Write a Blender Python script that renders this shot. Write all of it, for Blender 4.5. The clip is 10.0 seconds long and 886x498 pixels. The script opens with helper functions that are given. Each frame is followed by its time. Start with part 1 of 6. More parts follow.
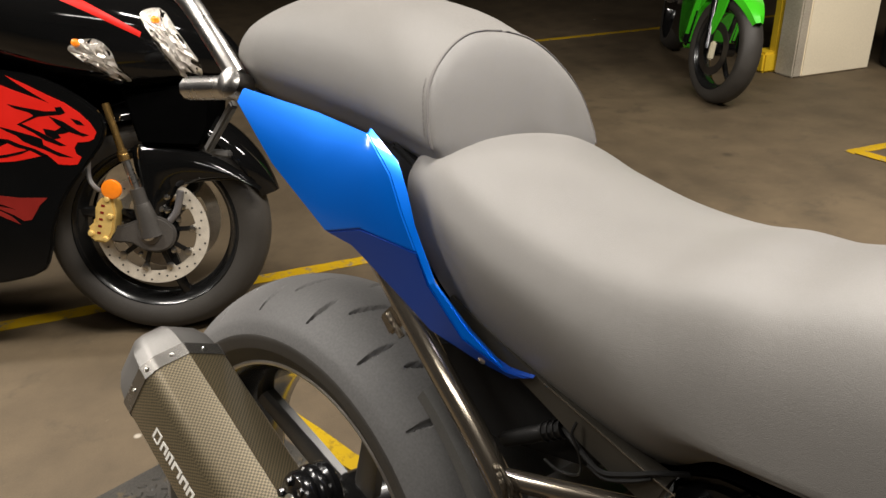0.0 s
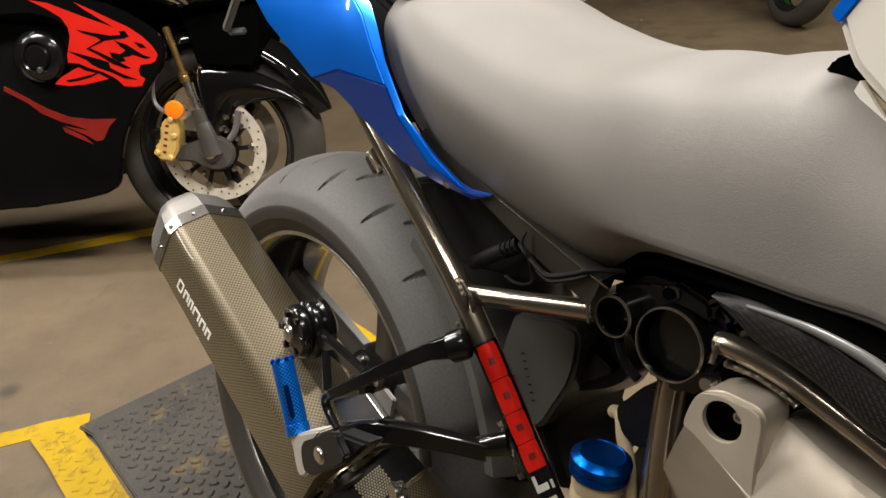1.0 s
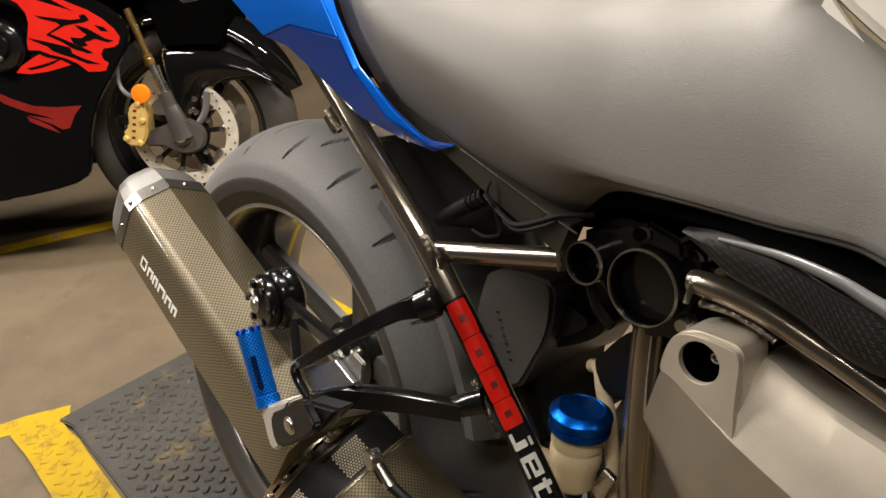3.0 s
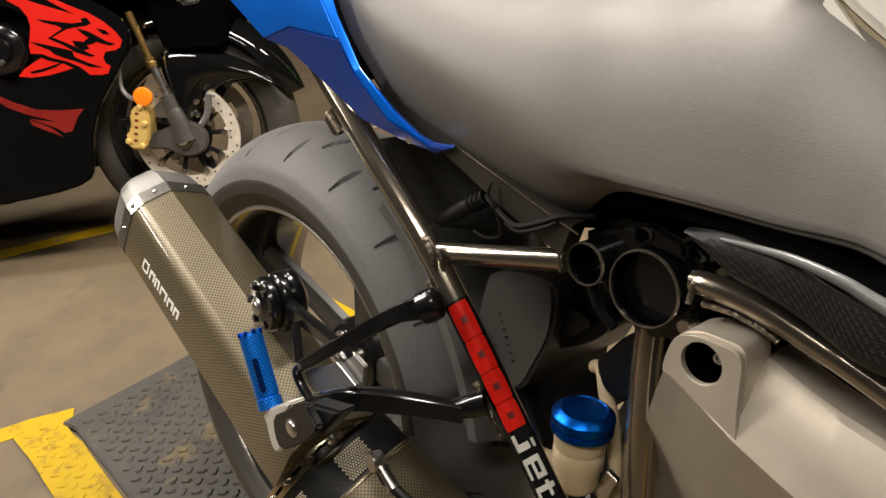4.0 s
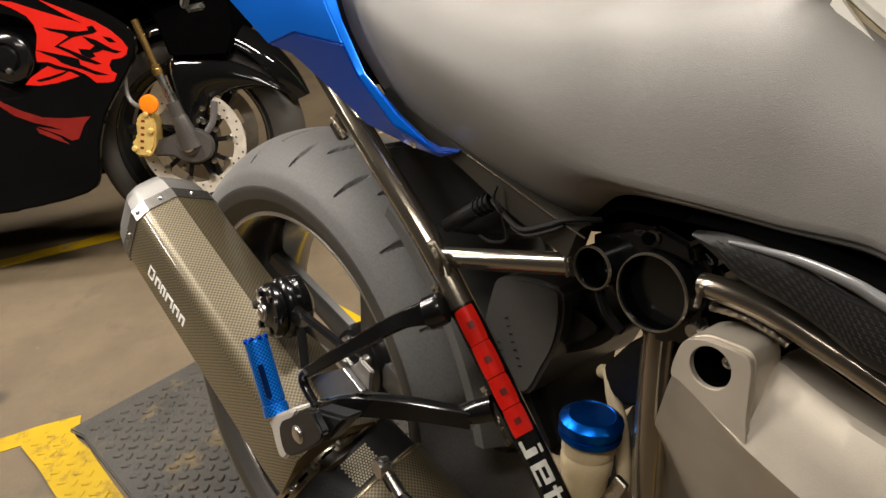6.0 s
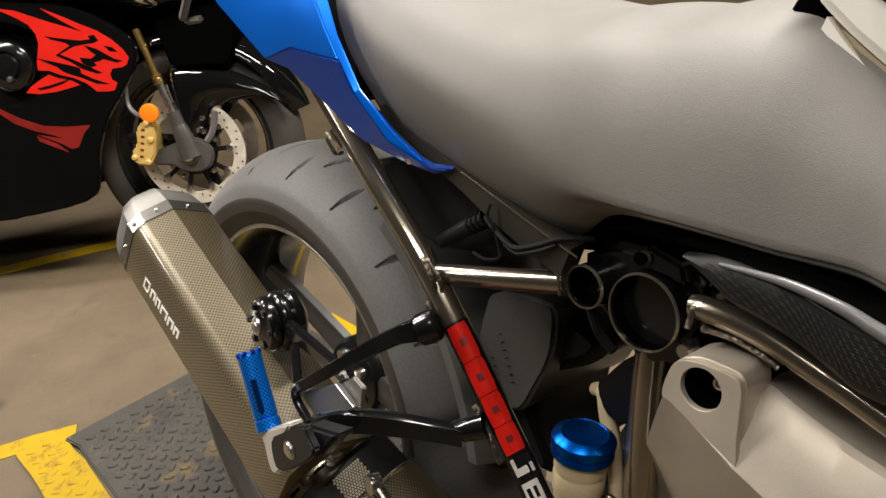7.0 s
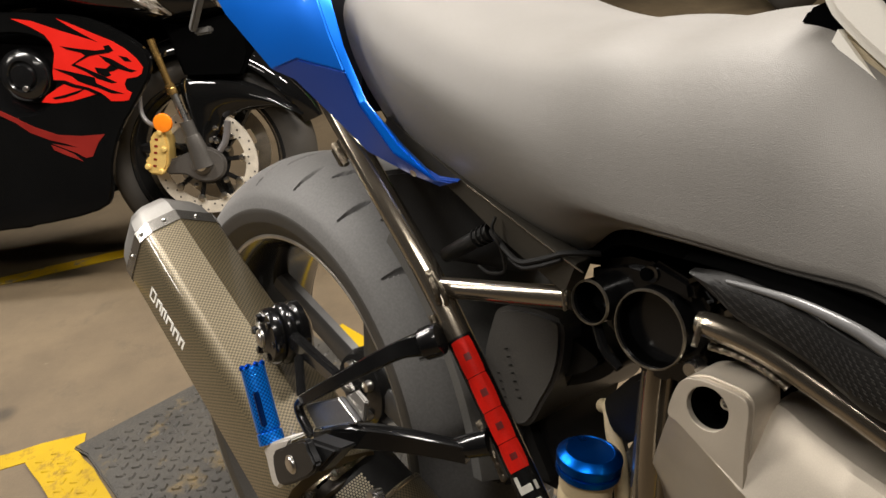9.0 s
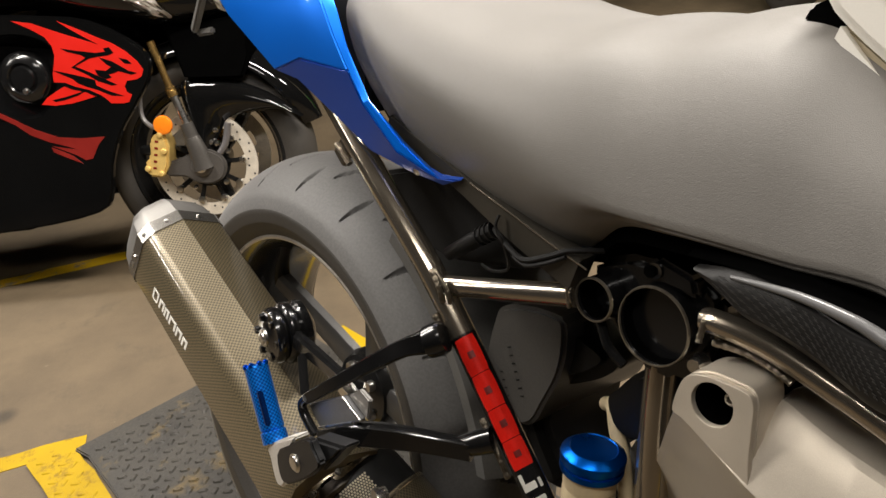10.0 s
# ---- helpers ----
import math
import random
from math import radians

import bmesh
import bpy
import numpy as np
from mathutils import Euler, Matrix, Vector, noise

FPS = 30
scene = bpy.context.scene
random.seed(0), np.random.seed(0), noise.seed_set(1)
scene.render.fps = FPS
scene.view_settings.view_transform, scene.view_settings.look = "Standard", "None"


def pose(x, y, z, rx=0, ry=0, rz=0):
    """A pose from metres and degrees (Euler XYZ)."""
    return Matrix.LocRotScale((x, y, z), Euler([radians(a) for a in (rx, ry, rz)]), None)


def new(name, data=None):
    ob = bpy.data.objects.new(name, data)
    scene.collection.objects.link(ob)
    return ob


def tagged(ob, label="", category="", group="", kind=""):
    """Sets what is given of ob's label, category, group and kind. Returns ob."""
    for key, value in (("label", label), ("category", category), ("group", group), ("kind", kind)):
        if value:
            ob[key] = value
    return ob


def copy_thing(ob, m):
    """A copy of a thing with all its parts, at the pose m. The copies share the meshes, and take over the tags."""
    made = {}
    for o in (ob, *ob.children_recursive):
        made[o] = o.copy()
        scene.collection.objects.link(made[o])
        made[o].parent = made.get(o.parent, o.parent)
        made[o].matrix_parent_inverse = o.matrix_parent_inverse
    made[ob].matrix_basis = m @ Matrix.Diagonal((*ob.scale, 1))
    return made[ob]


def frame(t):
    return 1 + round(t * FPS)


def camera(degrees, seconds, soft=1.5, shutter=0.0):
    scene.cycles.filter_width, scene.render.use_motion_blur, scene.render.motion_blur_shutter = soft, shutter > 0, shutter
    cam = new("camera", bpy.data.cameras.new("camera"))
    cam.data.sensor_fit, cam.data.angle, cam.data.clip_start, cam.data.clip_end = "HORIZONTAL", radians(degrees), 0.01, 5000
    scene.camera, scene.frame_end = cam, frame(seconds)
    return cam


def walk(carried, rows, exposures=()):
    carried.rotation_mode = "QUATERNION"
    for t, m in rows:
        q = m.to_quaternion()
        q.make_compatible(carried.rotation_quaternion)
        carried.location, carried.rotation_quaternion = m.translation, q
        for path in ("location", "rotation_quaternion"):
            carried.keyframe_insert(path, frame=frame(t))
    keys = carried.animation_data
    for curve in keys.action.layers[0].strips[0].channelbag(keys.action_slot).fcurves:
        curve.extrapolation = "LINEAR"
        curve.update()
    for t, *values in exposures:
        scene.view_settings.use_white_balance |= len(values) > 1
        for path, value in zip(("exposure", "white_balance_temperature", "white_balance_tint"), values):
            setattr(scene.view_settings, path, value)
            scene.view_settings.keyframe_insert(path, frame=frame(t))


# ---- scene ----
# ---- camera and its walk ----
cam = camera(57.975, 10.0)
PATH = [
    (0, pose(0.6486, -0.3678, 1.1013, 63.733, 1.361, 44.383)),
    (0.5, pose(0.7271, -0.3643, 1.0655, 62.013, 3.041, 49.288)),
    (1, pose(0.7762, -0.3600, 1.0251, 60.812, 4.631, 49.638)),
    (1.5, pose(0.7792, -0.3527, 1.0008, 60.059, 5.551, 48.774)),
    (2, pose(0.7793, -0.3457, 0.9993, 59.588, 6.019, 48.180)),
    (2.5, pose(0.7771, -0.3425, 0.9941, 59.269, 6.440, 47.676)),
    (4, pose(0.7771, -0.3394, 0.9927, 59.341, 7.008, 47.479)),
    (4.5, pose(0.7766, -0.3389, 0.9923, 59.414, 7.210, 47.582)),
    (5, pose(0.7754, -0.3360, 0.9916, 59.498, 7.422, 47.642)),
    (5.5, pose(0.7747, -0.3381, 0.9889, 59.557, 7.578, 47.675)),
    (7, pose(0.7774, -0.3312, 0.9951, 60.441, 7.097, 47.992)),
    (7.5, pose(0.7735, -0.3199, 0.9936, 60.648, 7.074, 48.610)),
    (8, pose(0.7725, -0.3239, 0.9911, 61.032, 7.064, 48.972)),
    (8.5, pose(0.7725, -0.3186, 0.9917, 61.106, 7.243, 49.125)),
    (9, pose(0.7766, -0.3212, 0.9926, 61.327, 7.190, 49.101)),
    (9.5, pose(0.7778, -0.3205, 0.9933, 61.304, 7.342, 49.046)),
    (10, pose(0.7764, -0.3262, 0.9910, 61.502, 7.266, 48.956)),
]
walk(cam, PATH, [(0, 0.10, 6180, 10), (1.0, 0.38, 6250, 10), (2.5, 0.48, 6400, 10), (5.5, 0.48, 6400, 10), (7.0, 0.46, 6250, 10), (10, 0.46, 6250, 10)])

# ---- world and lamps ----
world = bpy.data.worlds.new("garage_air")
world.use_nodes = True
world.node_tree.nodes["Background"].inputs[0].default_value = (1.0, 0.87, 0.70, 1)
world.node_tree.nodes["Background"].inputs[1].default_value = 0.005
scene.world = world

CEILING = 2.55
TUBES = [(0.25, 0.75, 65, 73.0), (-1.20, -1.0, 65, 50.0), (-2.1, -0.4, 65, 54.0), (0.7, 2.6, 65, 84.0), (-2.2, -2.5, 65, 20.0), (0.95, -0.85, 65, 17.0)]
for lx, ly, turn, watts in TUBES:
    lamp = bpy.data.lights.new("tube_light", "AREA")
    lamp.shape, lamp.size, lamp.size_y, lamp.energy = "RECTANGLE", 1.2, 0.16, watts
    lamp.color = (1.0, 0.915, 0.81)
    ob = new("tube_light", lamp)
    ob.matrix_world = pose(lx, ly, CEILING - 0.12, 0, 0, turn)


# ---- materials ----
def nodes_of(name):
    m = bpy.data.materials.new(name)
    m.use_nodes = True
    return m, m.node_tree.nodes, m.node_tree.links, m.node_tree.nodes["Principled BSDF"]


def surf(name, base, rough=0.5, metal=0.0, vary=0.15, scale=12.0, bump=0.1, fine=300.0, coat=0.0, depth=0.001, rvary=0.1, spec=0.5):
    """A surface with coarse blotches and fine grain, in colour, gloss and relief."""
    m, n, l, b = nodes_of(name)
    tc = n.new("ShaderNodeTexCoord")
    big, small = n.new("ShaderNodeTexNoise"), n.new("ShaderNodeTexNoise")
    big.inputs["Scale"].default_value, big.inputs["Detail"].default_value = scale, 5
    small.inputs["Scale"].default_value, small.inputs["Detail"].default_value = fine, 3
    for t in (big, small):
        l.new(tc.outputs["Object"], t.inputs["Vector"])
    add = n.new("ShaderNodeMath")
    add.operation = "ADD"
    l.new(big.outputs["Fac"], add.inputs[0])
    l.new(small.outputs["Fac"], add.inputs[1])
    ramp = n.new("ShaderNodeMapRange")
    ramp.inputs["From Min"].default_value, ramp.inputs["From Max"].default_value = 0.6, 1.4
    ramp.inputs["To Min"].default_value, ramp.inputs["To Max"].default_value = 1 - vary, 1 + vary
    l.new(add.outputs[0], ramp.inputs["Value"])
    mul = n.new("ShaderNodeVectorMath")
    mul.operation = "SCALE"
    mul.inputs[0].default_value = base
    l.new(ramp.outputs[0], mul.inputs["Scale"])
    l.new(mul.outputs[0], b.inputs["Base Color"])
    rr = n.new("ShaderNodeMapRange")
    rr.inputs["From Min"].default_value, rr.inputs["From Max"].default_value = 0.3, 0.7
    rr.inputs["To Min"].default_value, rr.inputs["To Max"].default_value = max(0.02, rough - rvary * rough), min(1, rough + rvary * rough)
    l.new(big.outputs["Fac"], rr.inputs["Value"])
    l.new(rr.outputs[0], b.inputs["Roughness"])
    b.inputs["Metallic"].default_value = metal
    b.inputs["Coat Weight"].default_value = coat
    b.inputs["Coat Roughness"].default_value = 0.06
    b.inputs["Specular IOR Level"].default_value = spec
    if bump:
        bp = n.new("ShaderNodeBump")
        bp.inputs["Strength"].default_value, bp.inputs["Distance"].default_value = bump, depth
        l.new(small.outputs["Fac"], bp.inputs["Height"])
        l.new(bp.outputs[0], b.inputs["Normal"])
    return m


def weave(name, dark, light, step, rough, metal, coat, bump):
    """A woven cloth under lacquer, laid along the mesh's own u and v in metres."""
    m, n, l, b = nodes_of(name)
    tc, ch, ns = n.new("ShaderNodeTexCoord"), n.new("ShaderNodeTexChecker"), n.new("ShaderNodeTexNoise")
    ch.inputs["Scale"].default_value = 1.0 / step
    ch.inputs["Color1"].default_value, ch.inputs["Color2"].default_value = (*dark, 1), (*light, 1)
    l.new(tc.outputs["UV"], ch.inputs["Vector"])
    ns.inputs["Scale"].default_value = 9
    l.new(tc.outputs["Object"], ns.inputs["Vector"])
    sc, mr = n.new("ShaderNodeVectorMath"), n.new("ShaderNodeMapRange")
    sc.operation = "SCALE"
    mr.inputs["To Min"].default_value, mr.inputs["To Max"].default_value = 0.75, 1.25
    l.new(ns.outputs["Fac"], mr.inputs["Value"])
    l.new(ch.outputs["Color"], sc.inputs[0])
    l.new(mr.outputs[0], sc.inputs["Scale"])
    l.new(sc.outputs[0], b.inputs["Base Color"])
    b.inputs["Roughness"].default_value, b.inputs["Metallic"].default_value, b.inputs["Coat Weight"].default_value = rough, metal, coat
    b.inputs["Coat Roughness"].default_value = 0.07
    bp = n.new("ShaderNodeBump")
    bp.inputs["Strength"].default_value, bp.inputs["Distance"].default_value = bump, 0.0006 if bump < 0.9 else 0.002
    l.new(ch.outputs["Fac"], bp.inputs["Height"])
    l.new(bp.outputs[0], b.inputs["Normal"])
    return m


def concrete(name, base, dark):
    m, n, l, b = nodes_of(name)
    tc = n.new("ShaderNodeTexCoord")
    out = []
    for sc, det in ((0.9, 6), (7, 7), (260, 3)):
        t = n.new("ShaderNodeTexNoise")
        t.inputs["Scale"].default_value, t.inputs["Detail"].default_value, t.inputs["Roughness"].default_value = sc, det, 0.65
        l.new(tc.outputs["Object"], t.inputs["Vector"])
        out.append(t)
    r1 = n.new("ShaderNodeValToRGB")
    r1.color_ramp.elements[0].position, r1.color_ramp.elements[1].position = 0.36, 0.62
    r1.color_ramp.elements[0].color, r1.color_ramp.elements[1].color = (*dark, 1), (*base, 1)
    mixf = n.new("ShaderNodeMath")
    mixf.operation = "MULTIPLY_ADD"
    mixf.inputs[1].default_value, mixf.inputs[2].default_value = 0.30, 0.09
    l.new(out[1].outputs["Fac"], mixf.inputs[0])
    add = n.new("ShaderNodeMath")
    add.operation = "MULTIPLY_ADD"
    add.inputs[1].default_value = 0.55
    l.new(out[0].outputs["Fac"], add.inputs[0])
    l.new(mixf.outputs[0], add.inputs[2])
    l.new(add.outputs[0], r1.inputs["Fac"])
    gr, sc2 = n.new("ShaderNodeMapRange"), n.new("ShaderNodeVectorMath")
    gr.inputs["To Min"].default_value, gr.inputs["To Max"].default_value = 0.8, 1.2
    sc2.operation = "SCALE"
    l.new(out[2].outputs["Fac"], gr.inputs["Value"])
    l.new(r1.outputs["Color"], sc2.inputs[0])
    l.new(gr.outputs[0], sc2.inputs["Scale"])
    # small dark drips
    vo = n.new("ShaderNodeTexVoronoi")
    vo.inputs["Scale"].default_value = 2.2
    l.new(tc.outputs["Object"], vo.inputs["Vector"])
    vr = n.new("ShaderNodeMapRange")
    vr.inputs["From Min"].default_value, vr.inputs["From Max"].default_value = 0.03, 0.075
    vr.inputs["To Min"].default_value, vr.inputs["To Max"].default_value = 0.45, 1.0
    l.new(vo.outputs["Distance"], vr.inputs["Value"])
    sc3 = n.new("ShaderNodeVectorMath")
    sc3.operation = "SCALE"
    l.new(sc2.outputs[0], sc3.inputs[0])
    l.new(vr.outputs[0], sc3.inputs["Scale"])
    # pale flecks and drops of paint
    v2, r2, m2 = n.new("ShaderNodeTexVoronoi"), n.new("ShaderNodeMapRange"), n.new("ShaderNodeMix")
    v2.inputs["Scale"].default_value = 3.4
    r2.inputs["From Min"].default_value, r2.inputs["From Max"].default_value = 0.035, 0.02
    r2.inputs["To Max"].default_value = 0.55
    m2.data_type = "RGBA"
    m2.inputs["B"].default_value = (0.55, 0.50, 0.42, 1)
    l.new(tc.outputs["Object"], v2.inputs["Vector"])
    l.new(v2.outputs["Distance"], r2.inputs["Value"])
    l.new(r2.outputs[0], m2.inputs["Factor"])
    l.new(sc3.outputs[0], m2.inputs["A"])
    l.new(m2.outputs["Result"], b.inputs["Base Color"])
    b.inputs["Roughness"].default_value = 0.7
    bp = n.new("ShaderNodeBump")
    bp.inputs["Strength"].default_value, bp.inputs["Distance"].default_value = 0.25, 0.002
    l.new(out[2].outputs["Fac"], bp.inputs["Height"])
    l.new(bp.outputs[0], b.inputs["Normal"])
    return m


def worn_paint(name, base, under):
    """Road paint, scuffed through to what lies below."""
    m, n, l, b = nodes_of(name)
    tc, t, t2, r, mx = n.new("ShaderNodeTexCoord"), n.new("ShaderNodeTexNoise"), n.new("ShaderNodeTexNoise"), n.new("ShaderNodeValToRGB"), n.new("ShaderNodeMix")
    t.inputs["Scale"].default_value, t.inputs["Detail"].default_value, t.inputs["Roughness"].default_value = 28, 8, 0.7
    t2.inputs["Scale"].default_value = 5
    r.color_ramp.elements[0].position, r.color_ramp.elements[1].position = 0.37, 0.47
    mx.data_type = "RGBA"
    l.new(tc.outputs["Object"], t.inputs["Vector"])
    l.new(tc.outputs["Object"], t2.inputs["Vector"])
    l.new(t.outputs["Fac"], r.inputs["Fac"])
    l.new(r.outputs["Color"], mx.inputs["Factor"])
    sc, mr = n.new("ShaderNodeVectorMath"), n.new("ShaderNodeMapRange")
    sc.operation = "SCALE"
    sc.inputs[0].default_value = base
    mr.inputs["To Min"].default_value, mr.inputs["To Max"].default_value = 0.6, 1.3
    l.new(t2.outputs["Fac"], mr.inputs["Value"])
    l.new(mr.outputs[0], sc.inputs["Scale"])
    mx.inputs["A"].default_value = (*under, 1)
    l.new(sc.outputs[0], mx.inputs["B"])
    l.new(mx.outputs["Result"], b.inputs["Base Color"])
    b.inputs["Roughness"].default_value = 0.6
    b.inputs["Specular IOR Level"].default_value = 0.2
    bp = n.new("ShaderNodeBump")
    bp.inputs["Strength"].default_value, bp.inputs["Distance"].default_value = 0.3, 0.001
    l.new(t.outputs["Fac"], bp.inputs["Height"])
    l.new(bp.outputs[0], b.inputs["Normal"])
    return m


FLOOR = concrete("floor_concrete", (0.118, 0.085, 0.047), (0.050, 0.035, 0.018))
YELLOW = worn_paint("yellow_floor_paint", (0.46, 0.285, 0.004), (0.20, 0.16, 0.10))
PLATE_YELLOW = worn_paint("yellow_ramp_paint", (0.33, 0.215, 0.002), (0.20, 0.125, 0.010))
MAT_RUBBER = surf("ramp_rubber", (0.024, 0.021, 0.016), 0.6, vary=0.6, scale=14, bump=0.6, fine=160, depth=0.002)


def scuffed(m, tint, scale, lo, hi):
    """Rubs another paint over a finished surface in ragged patches."""
    n, l = m.node_tree.nodes, m.node_tree.links
    b = n["Principled BSDF"]
    old = b.inputs["Base Color"].links[0].from_socket
    tc, t, r, mx = n.new("ShaderNodeTexCoord"), n.new("ShaderNodeTexNoise"), n.new("ShaderNodeMapRange"), n.new("ShaderNodeMix")
    t.inputs["Scale"].default_value, t.inputs["Detail"].default_value, t.inputs["Roughness"].default_value = scale, 9, 0.72
    r.inputs["From Min"].default_value, r.inputs["From Max"].default_value = lo, hi
    r.inputs["To Max"].default_value = 0.75
    mx.data_type = "RGBA"
    l.new(tc.outputs["Object"], t.inputs["Vector"])
    l.new(t.outputs["Fac"], r.inputs["Value"])
    l.new(r.outputs[0], mx.inputs["Factor"])
    l.new(old, mx.inputs["A"])
    mx.inputs["B"].default_value = (*tint, 1)
    l.new(mx.outputs["Result"], b.inputs["Base Color"])


scuffed(MAT_RUBBER, (0.22, 0.14, 0.025), 6.0, 0.56, 0.72)
scuffed(FLOOR, (0.055, 0.041, 0.023), 8.0, 0.54, 0.68)
scuffed(FLOOR, (0.17, 0.135, 0.085), 38.0, 0.66, 0.74)
WALL_PAINT = surf("cream_wall_paint", (0.88, 0.78, 0.58), 0.6, vary=0.06, scale=2, bump=0.15, fine=120)
DARK_WALL = surf("dark_wall_paint", (0.05, 0.048, 0.05), 0.7, vary=0.2, scale=2, bump=0.15, fine=90)
PILLAR = surf("pillar_concrete", (0.42, 0.37, 0.29), 0.75, vary=0.25, scale=4, bump=0.3, fine=120)
CEIL = surf("ceiling_concrete", (0.13, 0.12, 0.11), 0.8, vary=0.15, scale=2, bump=0.2, fine=80)
VINYL = surf("grey_seat_vinyl", (0.162, 0.153, 0.140), 0.50, vary=0.16, scale=7, bump=0.45, fine=2000, depth=0.0007, rvary=0.06, spec=0.4)
THREAD = surf("seat_thread", (0.13, 0.12, 0.11), 0.7, vary=0.2, scale=60, fine=800)
BLUE = surf("blue_metallic_paint", (0.001, 0.19, 0.95), 0.32, 0.55, vary=0.05, scale=4, bump=0.02, fine=1500, coat=1.0, depth=0.0002)
# shaded copy of the panel blue, for the facet that faces down
SHADED_BLUE = surf("shaded_blue_paint", (0.001, 0.050, 0.36), 0.30, 0.35, vary=0.05, scale=4, bump=0.02, fine=1500, coat=0.3, depth=0.0002)
BLACK_PLASTIC = surf("black_plastic", (0.008, 0.0078, 0.0075), 0.42, vary=0.2, scale=14, bump=0.25, fine=700, depth=0.0005, spec=0.28)
SOFT_BLACK = surf("matt_black_plastic", (0.006, 0.0058, 0.0056), 0.62, vary=0.2, scale=10, bump=0.3, fine=500, depth=0.0006, spec=0.22)
GREY_PLASTIC = surf("dusty_grey_plastic", (0.085, 0.083, 0.078), 0.55, vary=0.2, scale=10, bump=0.2, fine=500)
FRAME_STEEL = surf("dark_bronze_frame_paint", (0.30, 0.262, 0.208), 0.17, 0.9, vary=0.1, scale=30, bump=0.05, fine=900, coat=0.3, depth=0.0003)
DARK_BRONZE = surf("dull_dark_bronze_paint", (0.050, 0.045, 0.036), 0.36, 0.5, vary=0.15, scale=30, bump=0.08, fine=900, depth=0.0003)
BLACK_METAL = surf("black_coated_metal", (0.006, 0.006, 0.0062), 0.18, 0.1, vary=0.15, scale=30, bump=0.1, fine=900, coat=0.2, depth=0.0003)
WORN_EDGE = surf("worn_tube_edge", (0.30, 0.27, 0.22), 0.30, 0.9, vary=0.3, scale=60, bump=0.2, fine=500)
WELD = surf("weld_bead", (0.17, 0.145, 0.11), 0.35, 0.9, vary=0.4, scale=120, bump=0.8, fine=260, depth=0.002)
TYRE = surf("tyre_rubber", (0.122, 0.119, 0.115), 0.62, vary=0.22, scale=7, bump=0.2, fine=350)
TYRE_DARK = surf("sidewall_rubber", (0.034, 0.030, 0.025), 0.6, vary=0.25, scale=9, bump=0.2, fine=350)
RIM_BLACK = surf("black_rim_paint", (0.014, 0.014, 0.014), 0.24, 0.2, vary=0.15, scale=20, bump=0.05, fine=700, coat=0.5)
WHEEL_GREY = surf("satin_grey_wheel_paint", (0.095, 0.093, 0.090), 0.38, 0.4, vary=0.15, scale=20, bump=0.1, fine=700)
RIM_LIP = surf("bare_rim_edge", (0.45, 0.43, 0.40), 0.35, 0.9, vary=0.2, scale=40, bump=0.1, fine=500)
STEEL = surf("brushed_steel", (0.55, 0.53, 0.50), 0.28, 1.0, vary=0.15, scale=40, bump=0.1, fine=700, depth=0.0003)
TITAN = surf("blasted_titanium", (0.22, 0.212, 0.20), 0.52, 0.7, vary=0.15, scale=30, bump=0.2, fine=900, depth=0.0003)
DISC = surf("brake_disc_steel", (0.66, 0.60, 0.50), 0.42, 0.35, vary=0.25, scale=40, bump=0.15, fine=500, depth=0.0003)
SILVER = surf("silver_engine_paint", (0.52, 0.465, 0.385), 0.44, 0.5, vary=0.14, scale=26, bump=0.35, fine=2200, depth=0.0005)
ANODISED = surf("blue_anodised_aluminium", (0.0, 0.10, 0.52), 0.3, 0.9, vary=0.08, scale=40, bump=0.05, fine=900, depth=0.0003)
WHITE = surf("white_body_paint", (0.80, 0.77, 0.70), 0.3, vary=0.03, scale=6, bump=0.02, fine=900, coat=0.8)
CREAM = surf("cream_reservoir_plastic", (0.66, 0.54, 0.34), 0.45, vary=0.08, scale=20, bump=0.1, fine=300)
GOLD = surf("gold_caliper_paint", (0.72, 0.50, 0.16), 0.35, 0.35, vary=0.15, scale=60, bump=0.15, fine=400)
GOLD_FORK = surf("gold_fork_anodising", (0.58, 0.36, 0.12), 0.26, 0.9, vary=0.1, scale=40, bump=0.05, fine=600)
ORANGE = surf("orange_reflector", (0.85, 0.22, 0.01), 0.2, vary=0.1, scale=80, bump=0.3, fine=500, coat=0.6)
RED = surf("red_decal", (0.56, 0.010, 0.004), 0.45, vary=0.1, scale=14, bump=0.02, fine=800, coat=0.0, spec=0.3)
RED_DARK = surf("dark_red_decal", (0.17, 0.008, 0.005), 0.4, vary=0.4, scale=14, bump=0.02, fine=800, coat=0.3)
GLOSS_BLACK = surf("gloss_black_fairing", (0.0035, 0.0035, 0.0035), 0.06, vary=0.2, scale=10, bump=0.02, fine=600, coat=0.25, spec=0.3)
LETTER_WHITE = surf("white_lettering", (0.80, 0.78, 0.72), 0.4, vary=0.05, scale=40, bump=0.02, fine=600)
GREEN = surf("bright_green_paint", (0.07, 0.62, 0.015), 0.3, vary=0.08, scale=8, bump=0.02, fine=600, coat=0.6)
CARBON = weave("gold_carbon_weave", (0.070, 0.057, 0.034), (0.190, 0.153, 0.089), 0.0022, 0.36, 0.35, 0.7, 0.12)
# near-zero black: shade of recesses put into the colour, also for black trim
SHADE_BLACK = surf("matt_shade_black", (0.0015, 0.0015, 0.0015), 0.85, vary=0.2, scale=20, bump=0.1, fine=300, spec=0.0)
PIPE = surf("dark_exhaust_steel", (0.09, 0.08, 0.07), 0.38, 0.8, vary=0.3, scale=20, bump=0.1, fine=500)
LENS, _n, _l, _b = nodes_of("clear_lens_plastic")
